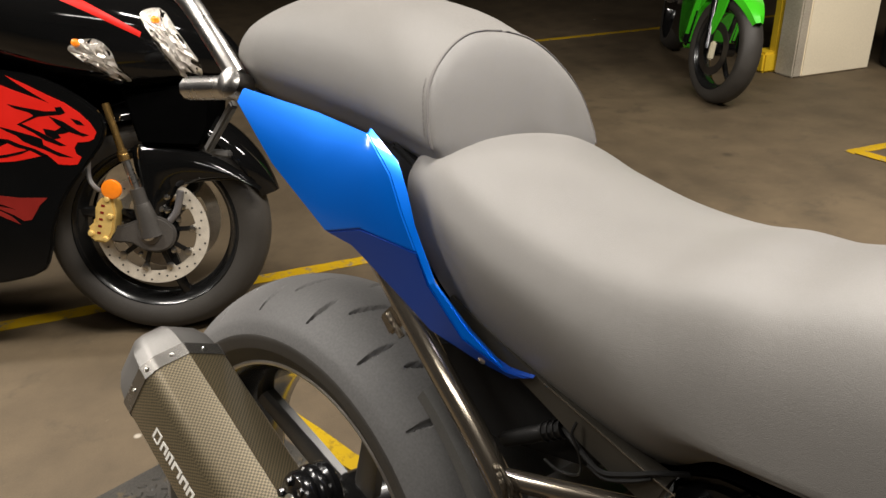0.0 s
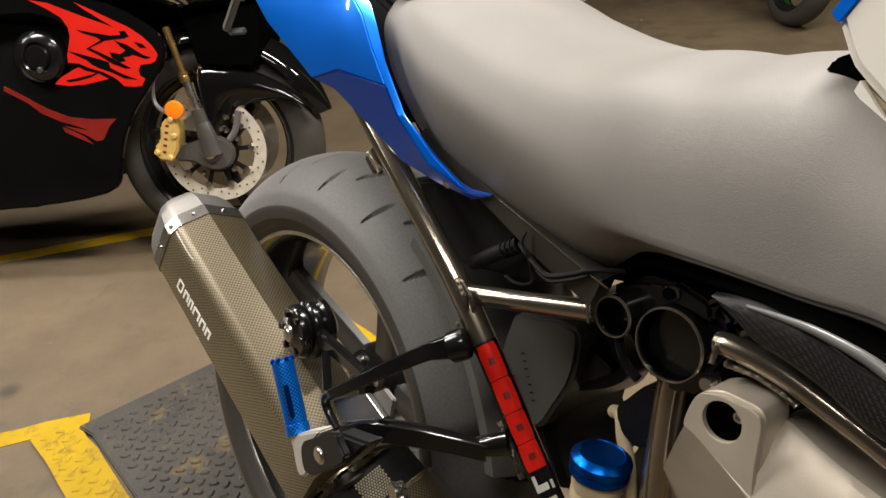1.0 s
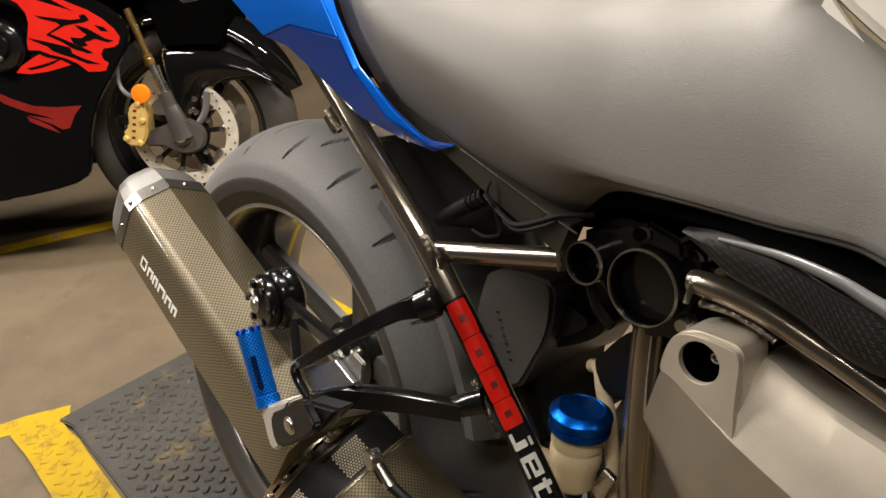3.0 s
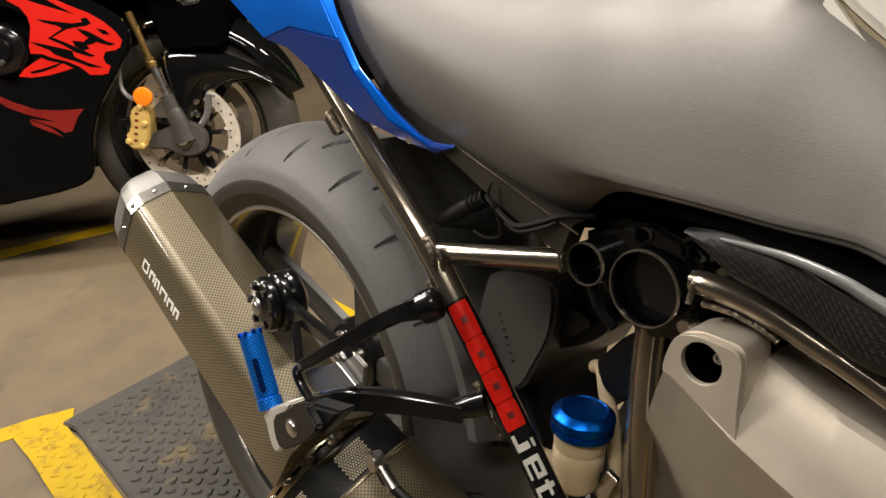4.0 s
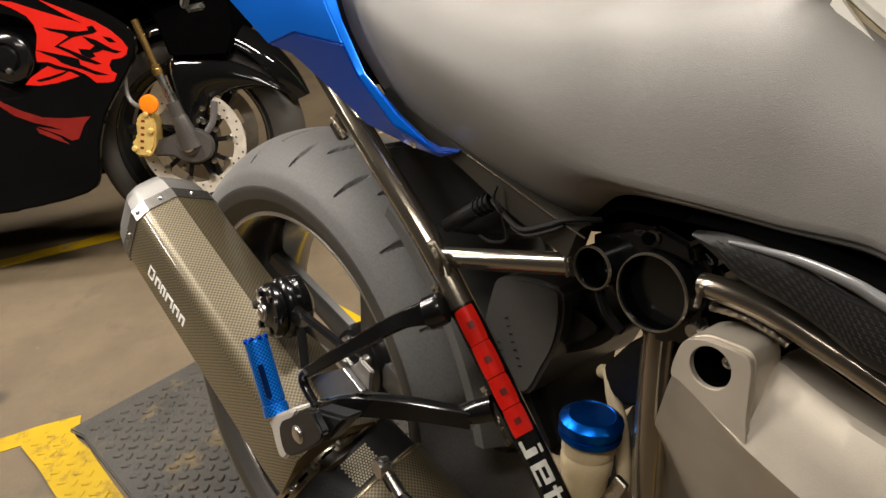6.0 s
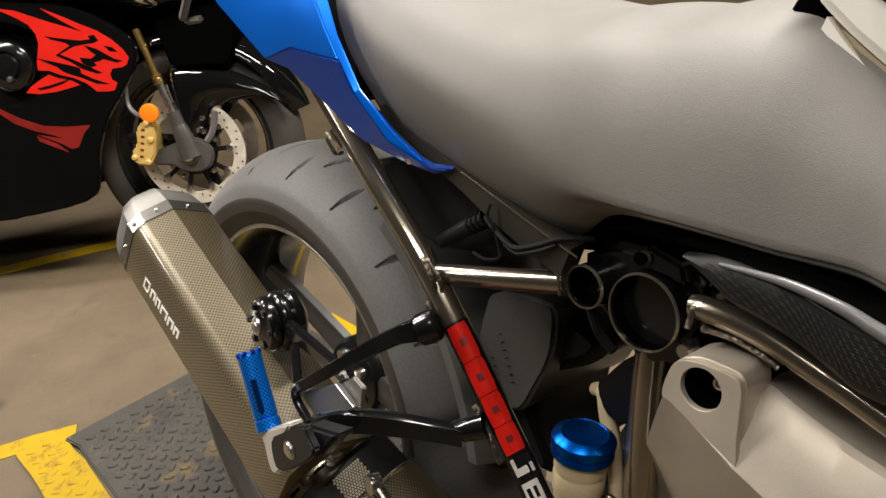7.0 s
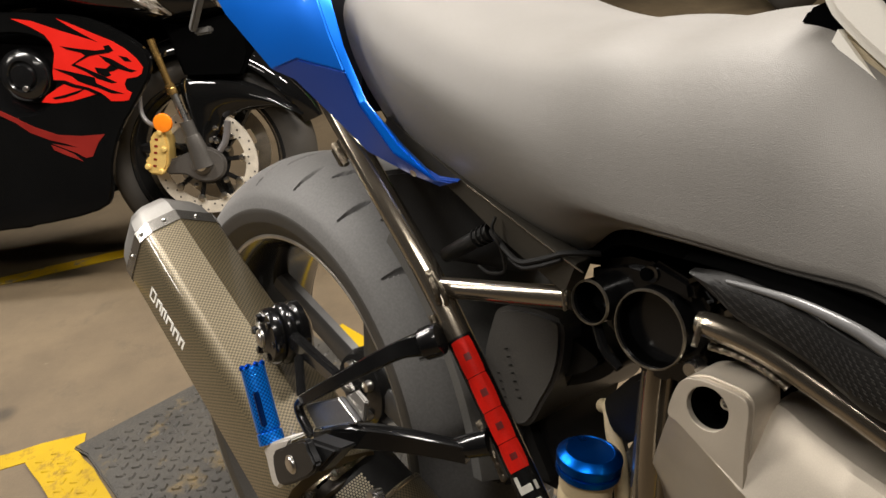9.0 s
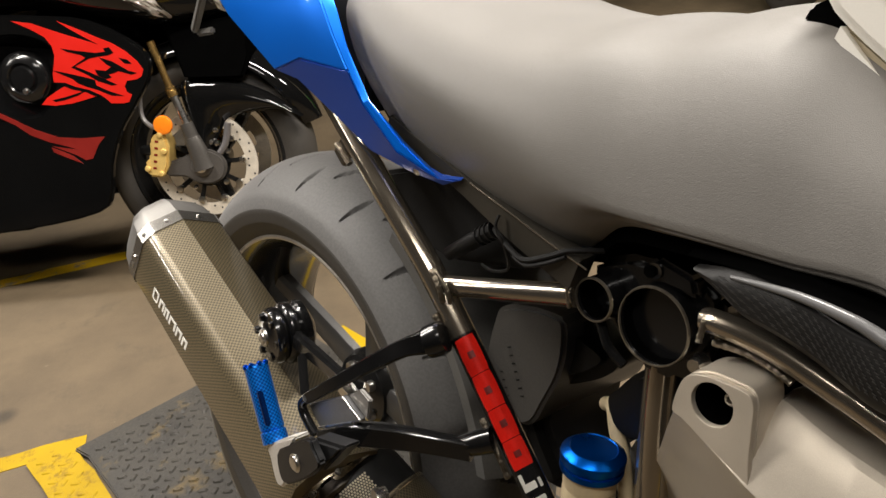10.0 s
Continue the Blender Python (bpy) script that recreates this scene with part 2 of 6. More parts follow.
_b.inputs["Base Color"].default_value, _b.inputs["Roughness"].default_value = (1.0, 0.99, 0.97, 1), 0.01
_b.inputs["Transmission Weight"].default_value, _b.inputs["IOR"].default_value = 1.0, 1.3


# ---- builders ----
def part(name, bm, material, parent, label="", smooth=40, even=True):
    """Links a bmesh as one mesh object under a thing or a part."""
    me = bpy.data.meshes.new(name)
    bmesh.ops.recalc_face_normals(bm, faces=bm.faces)
    bm.to_mesh(me)
    bm.free()
    me.materials.append(material)
    me.polygons.foreach_set("use_smooth", [True] * len(me.polygons))
    me.set_sharp_from_angle(angle=radians(smooth))
    ob = new(name, me)
    ob.parent = parent
    if even and len(me.polygons) < 4000:
        wn = ob.modifiers.new("even_faces", "WEIGHTED_NORMAL")
        wn.keep_sharp, wn.weight = True, 90
    return tagged(ob, label)


def thing(name, m, label, category, group="", kind=""):
    ob = new(name)
    ob.matrix_world = m
    ob.empty_display_size = 0.1
    return tagged(ob, label, category, group, kind)


def rings_mesh(rings, closed=False, caps=True):
    """Skins a row of equal closed rings; u runs round and v along, in metres."""
    bm = bmesh.new()
    uv = bm.loops.layers.uv.new("UVMap")
    n = len(rings[0])
    vs = [[bm.verts.new(p) for p in r] for r in rings]
    mid = len(rings) // 2
    us = [0.0]
    for j in range(n):
        us.append(us[-1] + (Vector(rings[mid][(j + 1) % n]) - Vector(rings[mid][j])).length)
    v0 = 0.0
    for i in range(len(rings) if closed else len(rings) - 1):
        k = (i + 1) % len(rings)
        v1 = v0 + (sum((Vector(p) for p in rings[k]), Vector()) / n - sum((Vector(p) for p in rings[i]), Vector()) / n).length
        for j in range(n):
            q = (j + 1) % n
            try:
                fc = bm.faces.new((vs[i][j], vs[i][q], vs[k][q], vs[k][j]))
            except ValueError:
                continue
            for lp, c in zip(fc.loops, ((us[j], v0), (us[j + 1], v0), (us[j + 1], v1), (us[j], v1))):
                lp[uv].uv = c
        v0 = v1
    if caps and not closed:
        for r in (vs[0], vs[-1]):
            try:
                bm.faces.new(r)
            except ValueError:
                pass
    return bm


def smooth_path(pts, steps=6):
    """Catmull-Rom through the points."""
    p = [Vector(q) for q in pts]
    if len(p) < 3:
        return p
    out = []
    for i in range(len(p) - 1):
        a, b, c, d = p[max(i - 1, 0)], p[i], p[i + 1], p[min(i + 2, len(p) - 1)]
        for s in range(steps):
            t = s / steps
            out.append(0.5 * (2 * b + (c - a) * t + (2 * a - 5 * b + 4 * c - d) * t * t + (3 * b - a - 3 * c + d) * t ** 3))
    return out + [p[-1]]


def sweep(pts, radius, n=14, steps=6, section=None, up=(0, 1, 0), caps=True):
    """A tube along the points. radius: one, or one a point. section: a flat outline instead of a circle."""
    path = smooth_path(pts, steps)
    if isinstance(radius, (int, float)):
        rad = [radius] * len(path)
    else:
        rad = []
        for i in range(len(path)):
            f = i / (len(path) - 1) * (len(radius) - 1)
            k = min(int(f), len(radius) - 2)
            rad.append(radius[k] + (radius[k + 1] - radius[k]) * (f - k))
    outline = section or [(math.cos(2 * math.pi * j / n), math.sin(2 * math.pi * j / n)) for j in range(n)]
    rings = []
    for i, c in enumerate(path):
        d = (path[min(i + 1, len(path) - 1)] - path[max(i - 1, 0)]).normalized()
        side = Vector(up).cross(d)
        if side.length < 1e-3:
            side = Vector((1, 0, 0)).cross(d)
        side.normalize()
        top = d.cross(side)
        rings.append([c + (side * a + top * b) * rad[i] for a, b in outline])
    return rings_mesh(rings, caps=caps)


def lathe(profile, centre, axis, n=48, caps=True):
    """Turns (radius, height) pairs round an axis."""
    a = Vector(axis).normalized()
    s = a.orthogonal().normalized()
    t = a.cross(s)
    rings = [[Vector(centre) + a * h + (s * math.cos(2 * math.pi * j / n) + t * math.sin(2 * math.pi * j / n)) * max(r, 1e-5) for j in range(n)] for r, h in profile]
    return rings_mesh(rings, caps=caps)


def bevel(bm, width, segments=2, angle=30):
    es = [e for e in bm.edges if len(e.link_faces) == 2 and e.calc_face_angle(0) > radians(angle)]
    if es and width > 0:
        bmesh.ops.bevel(bm, geom=es, offset=width, segments=segments, affect="EDGES", clamp_overlap=True)
    return bm


def prism(outline, y0, y1, edge=0.002, frame_m=None, slope=(0, 0)):
    """An (x, z) outline drawn out between two y. slope: how y changes with x and z."""
    bm = bmesh.new()
    a = [bm.verts.new((x, y0 + slope[0] * x + slope[1] * z, z)) for x, z in outline]
    b = [bm.verts.new((x, y1 + slope[0] * x + slope[1] * z, z)) for x, z in outline]
    bm.faces.new(a)
    bm.faces.new(b[::-1])
    for i in range(len(a)):
        k = (i + 1) % len(a)
        bm.faces.new((a[i], b[i], b[k], a[k]))
    bmesh.ops.recalc_face_normals(bm, faces=bm.faces)
    bevel(bm, edge)
    if frame_m is not None:
        bm.transform(frame_m)
    return bm


def rbox(size, m, edge=0.004, segments=2):
    bm = bmesh.new()
    bmesh.ops.create_cube(bm, size=1, matrix=Matrix.Diagonal((*size, 1)))
    bevel(bm, edge, segments)
    bm.transform(m)
    return bm


def between(a, b, width, height, edge=0.003, up=(0, 0, 1), taper=1.0):
    """A bevelled bar from a to b."""
    a, b = Vector(a), Vector(b)
    d = (b - a).normalized()
    s = d.cross(Vector(up)).normalized()
    u = s.cross(d)
    bm = bmesh.new()
    quads = []
    for c, k in ((a, 1.0), (b, taper)):
        quads.append([bm.verts.new(c + s * (sx * width / 2 * k) + u * (sz * height / 2 * k)) for sx, sz in ((-1, -1), (1, -1), (1, 1), (-1, 1))])
    p, q = quads
    bm.faces.new(p[::-1])
    bm.faces.new(q)
    for i in range(4):
        bm.faces.new((p[i], p[(i + 1) % 4], q[(i + 1) % 4], q[i]))
    bmesh.ops.recalc_face_normals(bm, faces=bm.faces)
    return bevel(bm, edge)


def joined(*bms):
    """One bmesh out of several, for a part cast in one piece."""
    out = bms[0]
    for b in bms[1:]:
        me = bpy.data.meshes.new("t")
        b.to_mesh(me)
        b.free()
        out.from_mesh(me)
        bpy.data.meshes.remove(me)
    return out


def lerp_table(table, x):
    """Reads rows (x, a, b, ...) at x, smoothly."""
    if x <= table[0][0]:
        return table[0][1:]
    for p, q in zip(table, table[1:]):
        if x <= q[0]:
            t = (x - p[0]) / (q[0] - p[0])
            k = table.index(p)
            o, r = table[max(k - 1, 0)], table[min(k + 2, len(table) - 1)]
            h = q[0] - p[0]
            out = []
            for c in range(1, len(p)):
                s = (q[c] - p[c]) / h
                s0 = (p[c] - o[c]) / (p[0] - o[0]) if k else s
                s1 = (r[c] - q[c]) / (r[0] - q[0]) if r is not q else s
                m0, m1 = (s0 + s) / 2, (s + s1) / 2
                out.append(p[c] * (1 + 2 * t) * (1 - t) ** 2 + h * m0 * t * (1 - t) ** 2 + q[c] * t * t * (3 - 2 * t) + h * m1 * t * t * (t - 1))
            return tuple(out)
    return table[-1][1:]


# ---- the garage ----
ROOM = 65.0  # degrees: how the building is turned against the parked motorcycle
E1 = Vector((math.cos(radians(ROOM)), math.sin(radians(ROOM)), 0))
E2 = Vector((math.sin(radians(ROOM)), -math.cos(radians(ROOM)), 0))


def slab(name, size, m, material, label, category, edge=0.004, kind="structure"):
    ob = part(name, rbox(size, Matrix(), edge), material, None, label)
    ob.matrix_world = m
    return tagged(ob, label, category, kind=kind)


slab("floor", (24, 24, 0.2), pose(-2, 3, -0.1, 0, 0, ROOM), FLOOR, "stained brown-grey concrete garage floor", "floor", 0)
slab("ceiling", (24, 24, 0.2), pose(-2, 3, CEILING + 0.1, 0, 0, ROOM), CEIL, "bare grey concrete garage ceiling", "ceiling", 0)
for k, (off, turn) in enumerate((((E1 * 7.6), 90), ((E1 * -7.5), 90), ((E2 * 7.5), 0), ((E2 * -7.5), 0))):
    slab("wall_" + ("north", "south", "east", "west")[k], (15.2, 0.2, CEILING - 0.01), Matrix.Translation(Vector((-2, 3, CEILING / 2)) + off) @ pose(0, 0, 0, 0, 0, ROOM + turn), DARK_WALL, "dark painted garage wall", "wall")

# pillar with its steel corner guard, and the cream wall behind it
P0 = Vector((-1.02, 3.93, 0))


def room_pose(p, z):
    return Matrix.Translation((p.x, p.y, z)) @ pose(0, 0, 0, 0, 0, ROOM)


slab("pillar", (0.06, 0.135, CEILING), room_pose(P0 + E1 * 0.0 - E2 * 0.005, CEILING / 2), PILLAR, "grey-beige painted concrete pillar edge", "pillar", 0.008)
slab("wall_end", (0.46, 0.155, CEILING - 0.002), room_pose(P0 + E1 * 0.262 - E2 * 0.018, CEILING / 2), WALL_PAINT, "cream painted partition wall", "wall", 0.006)
guard = thing("corner_guard", room_pose(P0 - E2 * 0.115 + E1 * 0.0, 0), "yellow steel corner guard bolted beside the pillar", "guard", kind="structure")
part("post", rbox((0.05, 0.05, 1.6), pose(0, 0, 0.8), 0.006), surf("yellow_guard_paint", (0.62, 0.42, 0.02), 0.45, vary=0.2, scale=10), guard)
part("foot", rbox((0.13, 0.12, 0.11), pose(-0.03, 0.03, 0.055), 0.012), surf("yellow_foot_paint", (0.75, 0.50, 0.02), 0.45, vary=0.2, scale=10), guard)
bin_ = thing("waste_bin", Matrix.Translation(Vector((-0.60, 4.52, 0))) @ pose(0, 0, 0, 0, 0, ROOM), "tall black plastic bin beside the cream wall", "bin")
part("body", lathe([(0.13, 0), (0.15, 0.02), (0.17, 0.62), (0.18, 0.64), (0.17, 0.66)], (0, 0, 0), (0, 0, 1), 32), BLACK_PLASTIC, bin_)


def painted_line(a, b, width, z=0.0, material=None, ends=0.0, seed=1):
    """A strip of floor paint with slightly ragged edges."""
    rnd = random.Random(seed)
    a, b = Vector((*a, 0)), Vector((*b, 0))
    d = (b - a).normalized()
    s = Vector((-d.y, d.x, 0))
    n = max(2, int((b - a).length / 0.04))
    bm = bmesh.new()
    rows = []
    for i in range(n + 1):
        c = a + (b - a) * i / n
        w0, w1 = (width / 2 + rnd.uniform(-0.0025, 0.0025) for _ in range(2))
        rows.append([bm.verts.new(c + s * w0 + Vector((0, 0, z))), bm.verts.new(c + s * w0 + Vector((0, 0, z + 0.0015))), bm.verts.new(c - s * w1 + Vector((0, 0, z + 0.0015))), bm.verts.new(c - s * w1 + Vector((0, 0, z)))])
    for p, q in zip(rows, rows[1:]):
        for i in range(3):
            bm.faces.new((p[i], p[i + 1], q[i + 1], q[i]))
    ob = part("floor_marking", bm, material or YELLOW, None)
    return tagged(ob, "worn yellow line painted on the concrete floor", "floor marking", "yellow floor markings", "structure")


painted_line((-2.35, -1.72), (-0.55, 2.05), 0.05, 0.001, seed=3)
painted_line((-0.33, 2.90), (1.2, 6.2), 0.05, 0.001, seed=4)
painted_line((-0.30, 2.925), (1.3, 2.55), 0.05, 0.0035, seed=5)
painted_line((-2.9, 3.2), (-1.75, 5.6), 0.05, 0.001, seed=6)

# ---- rubber ramp mat under the motorcycle ----
MAT_T = 0.013
mat_thing = thing("ramp_mat", pose(0, 0, 0), "dark grey rubber ramp mat with raised lugs, scuffed with yellow paint", "mat")
part("base", prism([(-0.664, -0.192), (-0.620, -0.180), (1.7, -0.18), (1.7, 0.36), (-0.655, 0.33)], 0, -MAT_T, 0.003, Matrix(((1, 0, 0, 0), (0, 0, 1, 0), (0, -1, 0, 0), (0, 0, 0, 1)))), MAT_RUBBER, mat_thing)


def add_lug(bm, x, y, hx, hy, turn, z, rise):
    """One lens-shaped lug, turned on the spot."""
    c, s = math.cos(radians(turn)), math.sin(radians(turn))
    ring = ((-1, -0.6), (-0.3, -1), (0.3, -1), (1, -0.6), (1, 0.6), (0.3, 1), (-0.3, 1), (-1, 0.6))
    base, top = ([bm.verts.new((x + (a * hx * c - b * hy * s) * k, y + (a * hx * s + b * hy * c) * k, h)) for a, b in ring] for k, h in ((1.0, z), (0.62, z + rise)))
    bm.faces.new(top)
    for k in range(8):
        bm.faces.new((base[k], base[(k + 1) % 8], top[(k + 1) % 8], top[k]))


bm = bmesh.new()
rnd = random.Random(5)
LUG = 0.030
for i in range(64):
    for j in range(17):
        x, y = -0.62 + i * LUG * 0.62, -0.155 + j * LUG + (0.5 * LUG if i % 2 else 0)
        if x > 0.55 or y > 0.315:
            continue
        hx, hy = 0.0055, 0.0105
        add_lug(bm, x, y, hx, hy, 38 if i % 2 else -38, MAT_T - 0.0005, 0.0035 + rnd.uniform(-0.0006, 0.0004))
tagged(part("lug", bm, MAT_RUBBER, mat_thing, "rows of raised rubber lugs"), kind="stuff")
bm = bmesh.new()
for i in range(52):
    for j in range(2):
        add_lug(bm, -0.680 + i * LUG * 0.62, -0.252 + j * LUG + (0.5 * LUG if i % 2 else 0), 0.0050, 0.0105, 38 if i % 2 else -38, 0.0072, 0.0026)
tagged(part("painted_lug", bm, PLATE_YELLOW, mat_thing, "raised lugs painted yellow"), kind="stuff")
RAMP = [((-0.70, -0.229), (1.6, -0.224), 0.086, 0.006, 8), ((-0.775, -0.36), (-0.684, -0.165), 0.046, 0.003, 9), ((-0.60, 0.382), (0.30, 0.396), 0.040, 0.006, 10)]
for a, b, w, z, sd in RAMP:
    ob = painted_line(a, b, w, 0.0 if z < 0.004 else z, PLATE_YELLOW, seed=sd)
    tagged(ob, "bright worn yellow paint band along the ramp mat")

# ---- blue roadster motorcycle ----
LEAN = -13.15
bike = thing("motorcycle", pose(0, 0, 0, LEAN, 0, 0), "blue and white roadster motorcycle with grey seat leaning on its stand", "motorcycle")
AX = Vector((0.0, 0.0, 0.338))
R_T = 0.325


def tyre_mesh(centre, radius, half, bead, grooves=0, around=200, only=""):
    """A tyre of revolution about y, with slanted slots cut into the tread."""
    k = half / 0.094
    prof = []
    for i in range(0, 41):
        y = -0.084 + 0.168 * i / 40
        a = abs(y)
        drop = 0.108 - math.sqrt(max(0.108 ** 2 - a * a, 0)) if a < 0.107 else 0.108
        prof.append((radius - drop * 0.92 * k, y * k))
    wall = [(bead, -0.080), (bead + 0.006, -0.0845), (bead + 0.017, -0.092), ((bead + prof[0][0]) / 2 + 0.004, -0.0945), (prof[0][0] - 0.010, -0.0915), (prof[0][0] - 0.003, -0.0870)]
    full = [(r, y * k) for r, y in wall] + prof + [(r, -y * k) for r, y in wall[::-1]]
    if only == "tread":
        full = full[3:-3]
    rings = []
    for i in range(around):
        a = 2 * math.pi * i / around
        ring = []
        for r, y in full:
            if grooves and abs(y) < 0.080 and r > bead + 0.03:
                side = -1 if y < 0 else 1
                for y0, y1, skew, off in ((0.008, 0.050, 0.55, 0.0), (0.046, 0.076, 0.25, 0.5)):
                    if y0 <= abs(y) <= y1:
                        ph = (a * grooves / (2 * math.pi) + off + (0.5 if side > 0 else 0) - (abs(y) - y0) * skew * 9) % 1.0
                        d = abs(ph - 0.5) * 2 * math.pi / grooves * radius
                        wd = 0.0030 * math.sin(math.pi * (abs(y) - y0 + 0.004) / (y1 - y0 + 0.008))
                        if d < wd:
                            r -= 0.0045
            ring.append(Vector(centre) + Vector((r * math.cos(a), y, r * math.sin(a))))
        rings.append(ring)
    bm = bmesh.new()
    vs = [[bm.verts.new(p) for p in r] for r in rings]
    m = len(full)
    for i in range(around):
        q = vs[(i + 1) % around]
        for j in range(m - 1):
            bm.faces.new((vs[i][j], vs[i][j + 1], q[j + 1], q[j]))
    return bm


def rim_mesh(centre, bead, half, n=96):
    prof = [(bead + 0.000, -half), (bead - 0.004, -half - 0.0025), (bead - 0.010, -half + 0.002), (bead - 0.016, -half + 0.010), (bead - 0.024, -half + 0.030), (bead - 0.030, -half * 0.3), (bead - 0.030, half * 0.3),
            (bead - 0.024, half - 0.030), (bead - 0.016, half - 0.010), (bead - 0.004, half + 0.0025), (bead, half), (bead - 0.012, half - 0.012), (bead - 0.022, 0), (bead - 0.012, -half + 0.012), (bead, -half)]
    return lathe(prof, centre, (0, 1, 0), n, caps=False)


def spoke(centre, ang, r0, r1, y0, y1, w0, w1, skew):
    """One cast spoke, out from the hub, leaning round by skew degrees."""
    c = Vector(centre)
    out = []
    for t in (0.0, 0.3, 0.7, 1.0):
        r, a, w = r0 + (r1 - r0) * t, radians(ang + skew * t), w0 + (w1 - w0) * t
        d, s = Vector((math.cos(a), 0, math.sin(a))), Vector((-math.sin(a), 0, math.cos(a)))
        yy, th = y0 + (y1 - y0) * t, 0.011
        out.append([c + d * r + s * (p * w) + Vector((0, yy + q * th, 0)) for p, q in ((-1, -0.5), (-0.6, -1), (0.6, -1), (1, -0.5), (1, 0.6), (0.5, 1), (-0.5, 1), (-1, 0.6))])
    return rings_mesh(out)


wheel = part("rear_wheel", rim_mesh(AX, 0.232, 0.074), RIM_BLACK, bike, "black cast rear wheel with a fat road tyre")
tyre = part("tyre", tyre_mesh(AX, R_T, 0.094, 0.231, 20, 1400, "tread"), TYRE, wheel, "dusty dark rubber road tyre", 60)
for s in (-1, 1):
    part("sidewall", lathe([(0.2300, s * 0.078), (0.2310, s * 0.080), (0.2370, s * 0.0845), (0.2380, s * 0.0850), (0.2395, s * 0.0862), (0.2410, s * 0.0868), (0.2480, s * 0.0922), (0.2500, s * 0.0932), (0.2600, s * 0.0948), (0.2640, s * 0.0949), (0.2660, s * 0.0940), (0.2640, s * 0.0915)], AX, (0, 1, 0), 120, False), TYRE_DARK, tyre, "dark brown-black tyre sidewall")
part("rim_edge", lathe([(0.2315, -0.0775), (0.2325, -0.0800), (0.2290, -0.0812), (0.2262, -0.0800), (0.2268, -0.0775)], AX, (0, 1, 0), 96, False), RIM_LIP, wheel, "bare metal rim edge")
for k in range(5):
    part("spoke", spoke(AX, 72 * k + 74, 0.045, 0.208, 0.030, -0.006, 0.020, 0.014, 2), WHEEL_GREY, wheel)
part("hub", lathe([(0.0, -0.002), (0.018, -0.002), (0.020, 0.006), (0.036, 0.008), (0.050, 0.014), (0.056, 0.026), (0.056, 0.070), (0.03, 0.080), (0, 0.080)], AX, (0, 1, 0), 40), RIM_BLACK, wheel)
part("axle_nut", lathe([(0.0, -0.016), (0.014, -0.016), (0.016, -0.012), (0.016, 0.0), (0, 0.0)], AX, (0, 1, 0), 6), STEEL, wheel, "bright steel axle nut")
for k in range(5):
    a = radians(72 * k + 38)
    part("hub_bolt", lathe([(0, 0.000), (0.007, 0.001), (0.008, 0.006), (0.008, 0.014)], AX + Vector((0.036 * math.cos(a), 0, 0.036 * math.sin(a))), (0, 1, 0), 12), STEEL, wheel)

# inner mudguard round the front of the rear wheel
rows = []
for i in range(25):
    a = radians(16 + 42 * i / 24)
    d = Vector((math.cos(a), 0, math.sin(a)))
    rows.append([AX + d * r + Vector((0, y, 0)) for r, y in ((0.338, -0.084), (0.352, -0.086), (0.366, -0.070), (0.370, 0), (0.366, 0.070), (0.352, 0.086), (0.338, 0.084), (0.350, 0.081), (0.362, 0.066), (0.366, 0), (0.362, -0.066), (0.350, -0.081))])
part("inner_mudguard", rings_mesh(rows), GREY_PLASTIC, bike, "dusty grey plastic inner mudguard")


def section(pts, yc, n=5):
    """A closed smooth ring in y and z through right-hand half points, mirrored."""
    half = [(y, z) for y, z in pts]
    loop = [(-y, z) for y, z in half] + [(y, z) for y, z in half[::-1][1:]]
    if abs(half[0][0]) < 1e-6:
        loop = loop[:-1]
    return [(yc + y, z) for y, z in loop]


def ring_smooth(loop, steps=4):
    m = len(loop)
    out = []
    for i in range(m):
        a, b, c, d = (Vector(loop[(i + k) % m]) for k in (-1, 0, 1, 2))
        for s in range(steps):
            t = s / steps
            out.append(0.5 * (2 * b + (c - a) * t + (2 * a - 5 * b + 4 * c - d) * t * t + (3 * b - a - 3 * c + d) * t ** 3))
    return out


def round_off(pts, n=3):
    """Smooths a closed outline."""
    return [tuple(p) for p in ring_smooth([Vector(p) for p in pts], n)]


# rider's seat: crest, shoulder half width, drop to the shoulder, widest half width, its height, foot half width, foot height
SEAT = [(0.172, 0.878, 0.09, 0.014, 0.112, 0.848, 0.098, 0.812), (0.182, 0.8894, 0.103, 0.015, 0.126, 0.845, 0.104, 0.796), (0.205, 0.891, 0.113, 0.017, 0.138, 0.836, 0.108, 0.775), (0.268, 0.8746, 0.121, 0.02, 0.147, 0.808, 0.106, 0.7335), (0.345, 0.8602, 0.124, 0.021, 0.151, 0.788, 0.104, 0.7132), (0.413, 0.8583, 0.124, 0.021, 0.153, 0.774, 0.106, 0.7047), (0.45, 0.8644, 0.122, 0.022, 0.153, 0.765, 0.11, 0.7094), (0.49, 0.8665, 0.116, 0.024, 0.149, 0.758, 0.1305, 0.7388), (0.53, 0.8761, 0.109, 0.026, 0.144, 0.7574, 0.138, 0.7464), (0.575, 0.8797, 0.102, 0.028, 0.138, 0.757, 0.132, 0.746), (0.6, 0.8692, 0.096, 0.026, 0.134, 0.756, 0.128, 0.745), (0.64, 0.8447, 0.088, 0.02, 0.128, 0.756, 0.122, 0.745), (0.69, 0.815, 0.078, 0.016, 0.118, 0.748, 0.112, 0.737), (0.72, 0.8, 0.05, 0.01, 0.08, 0.765, 0.07, 0.755)]


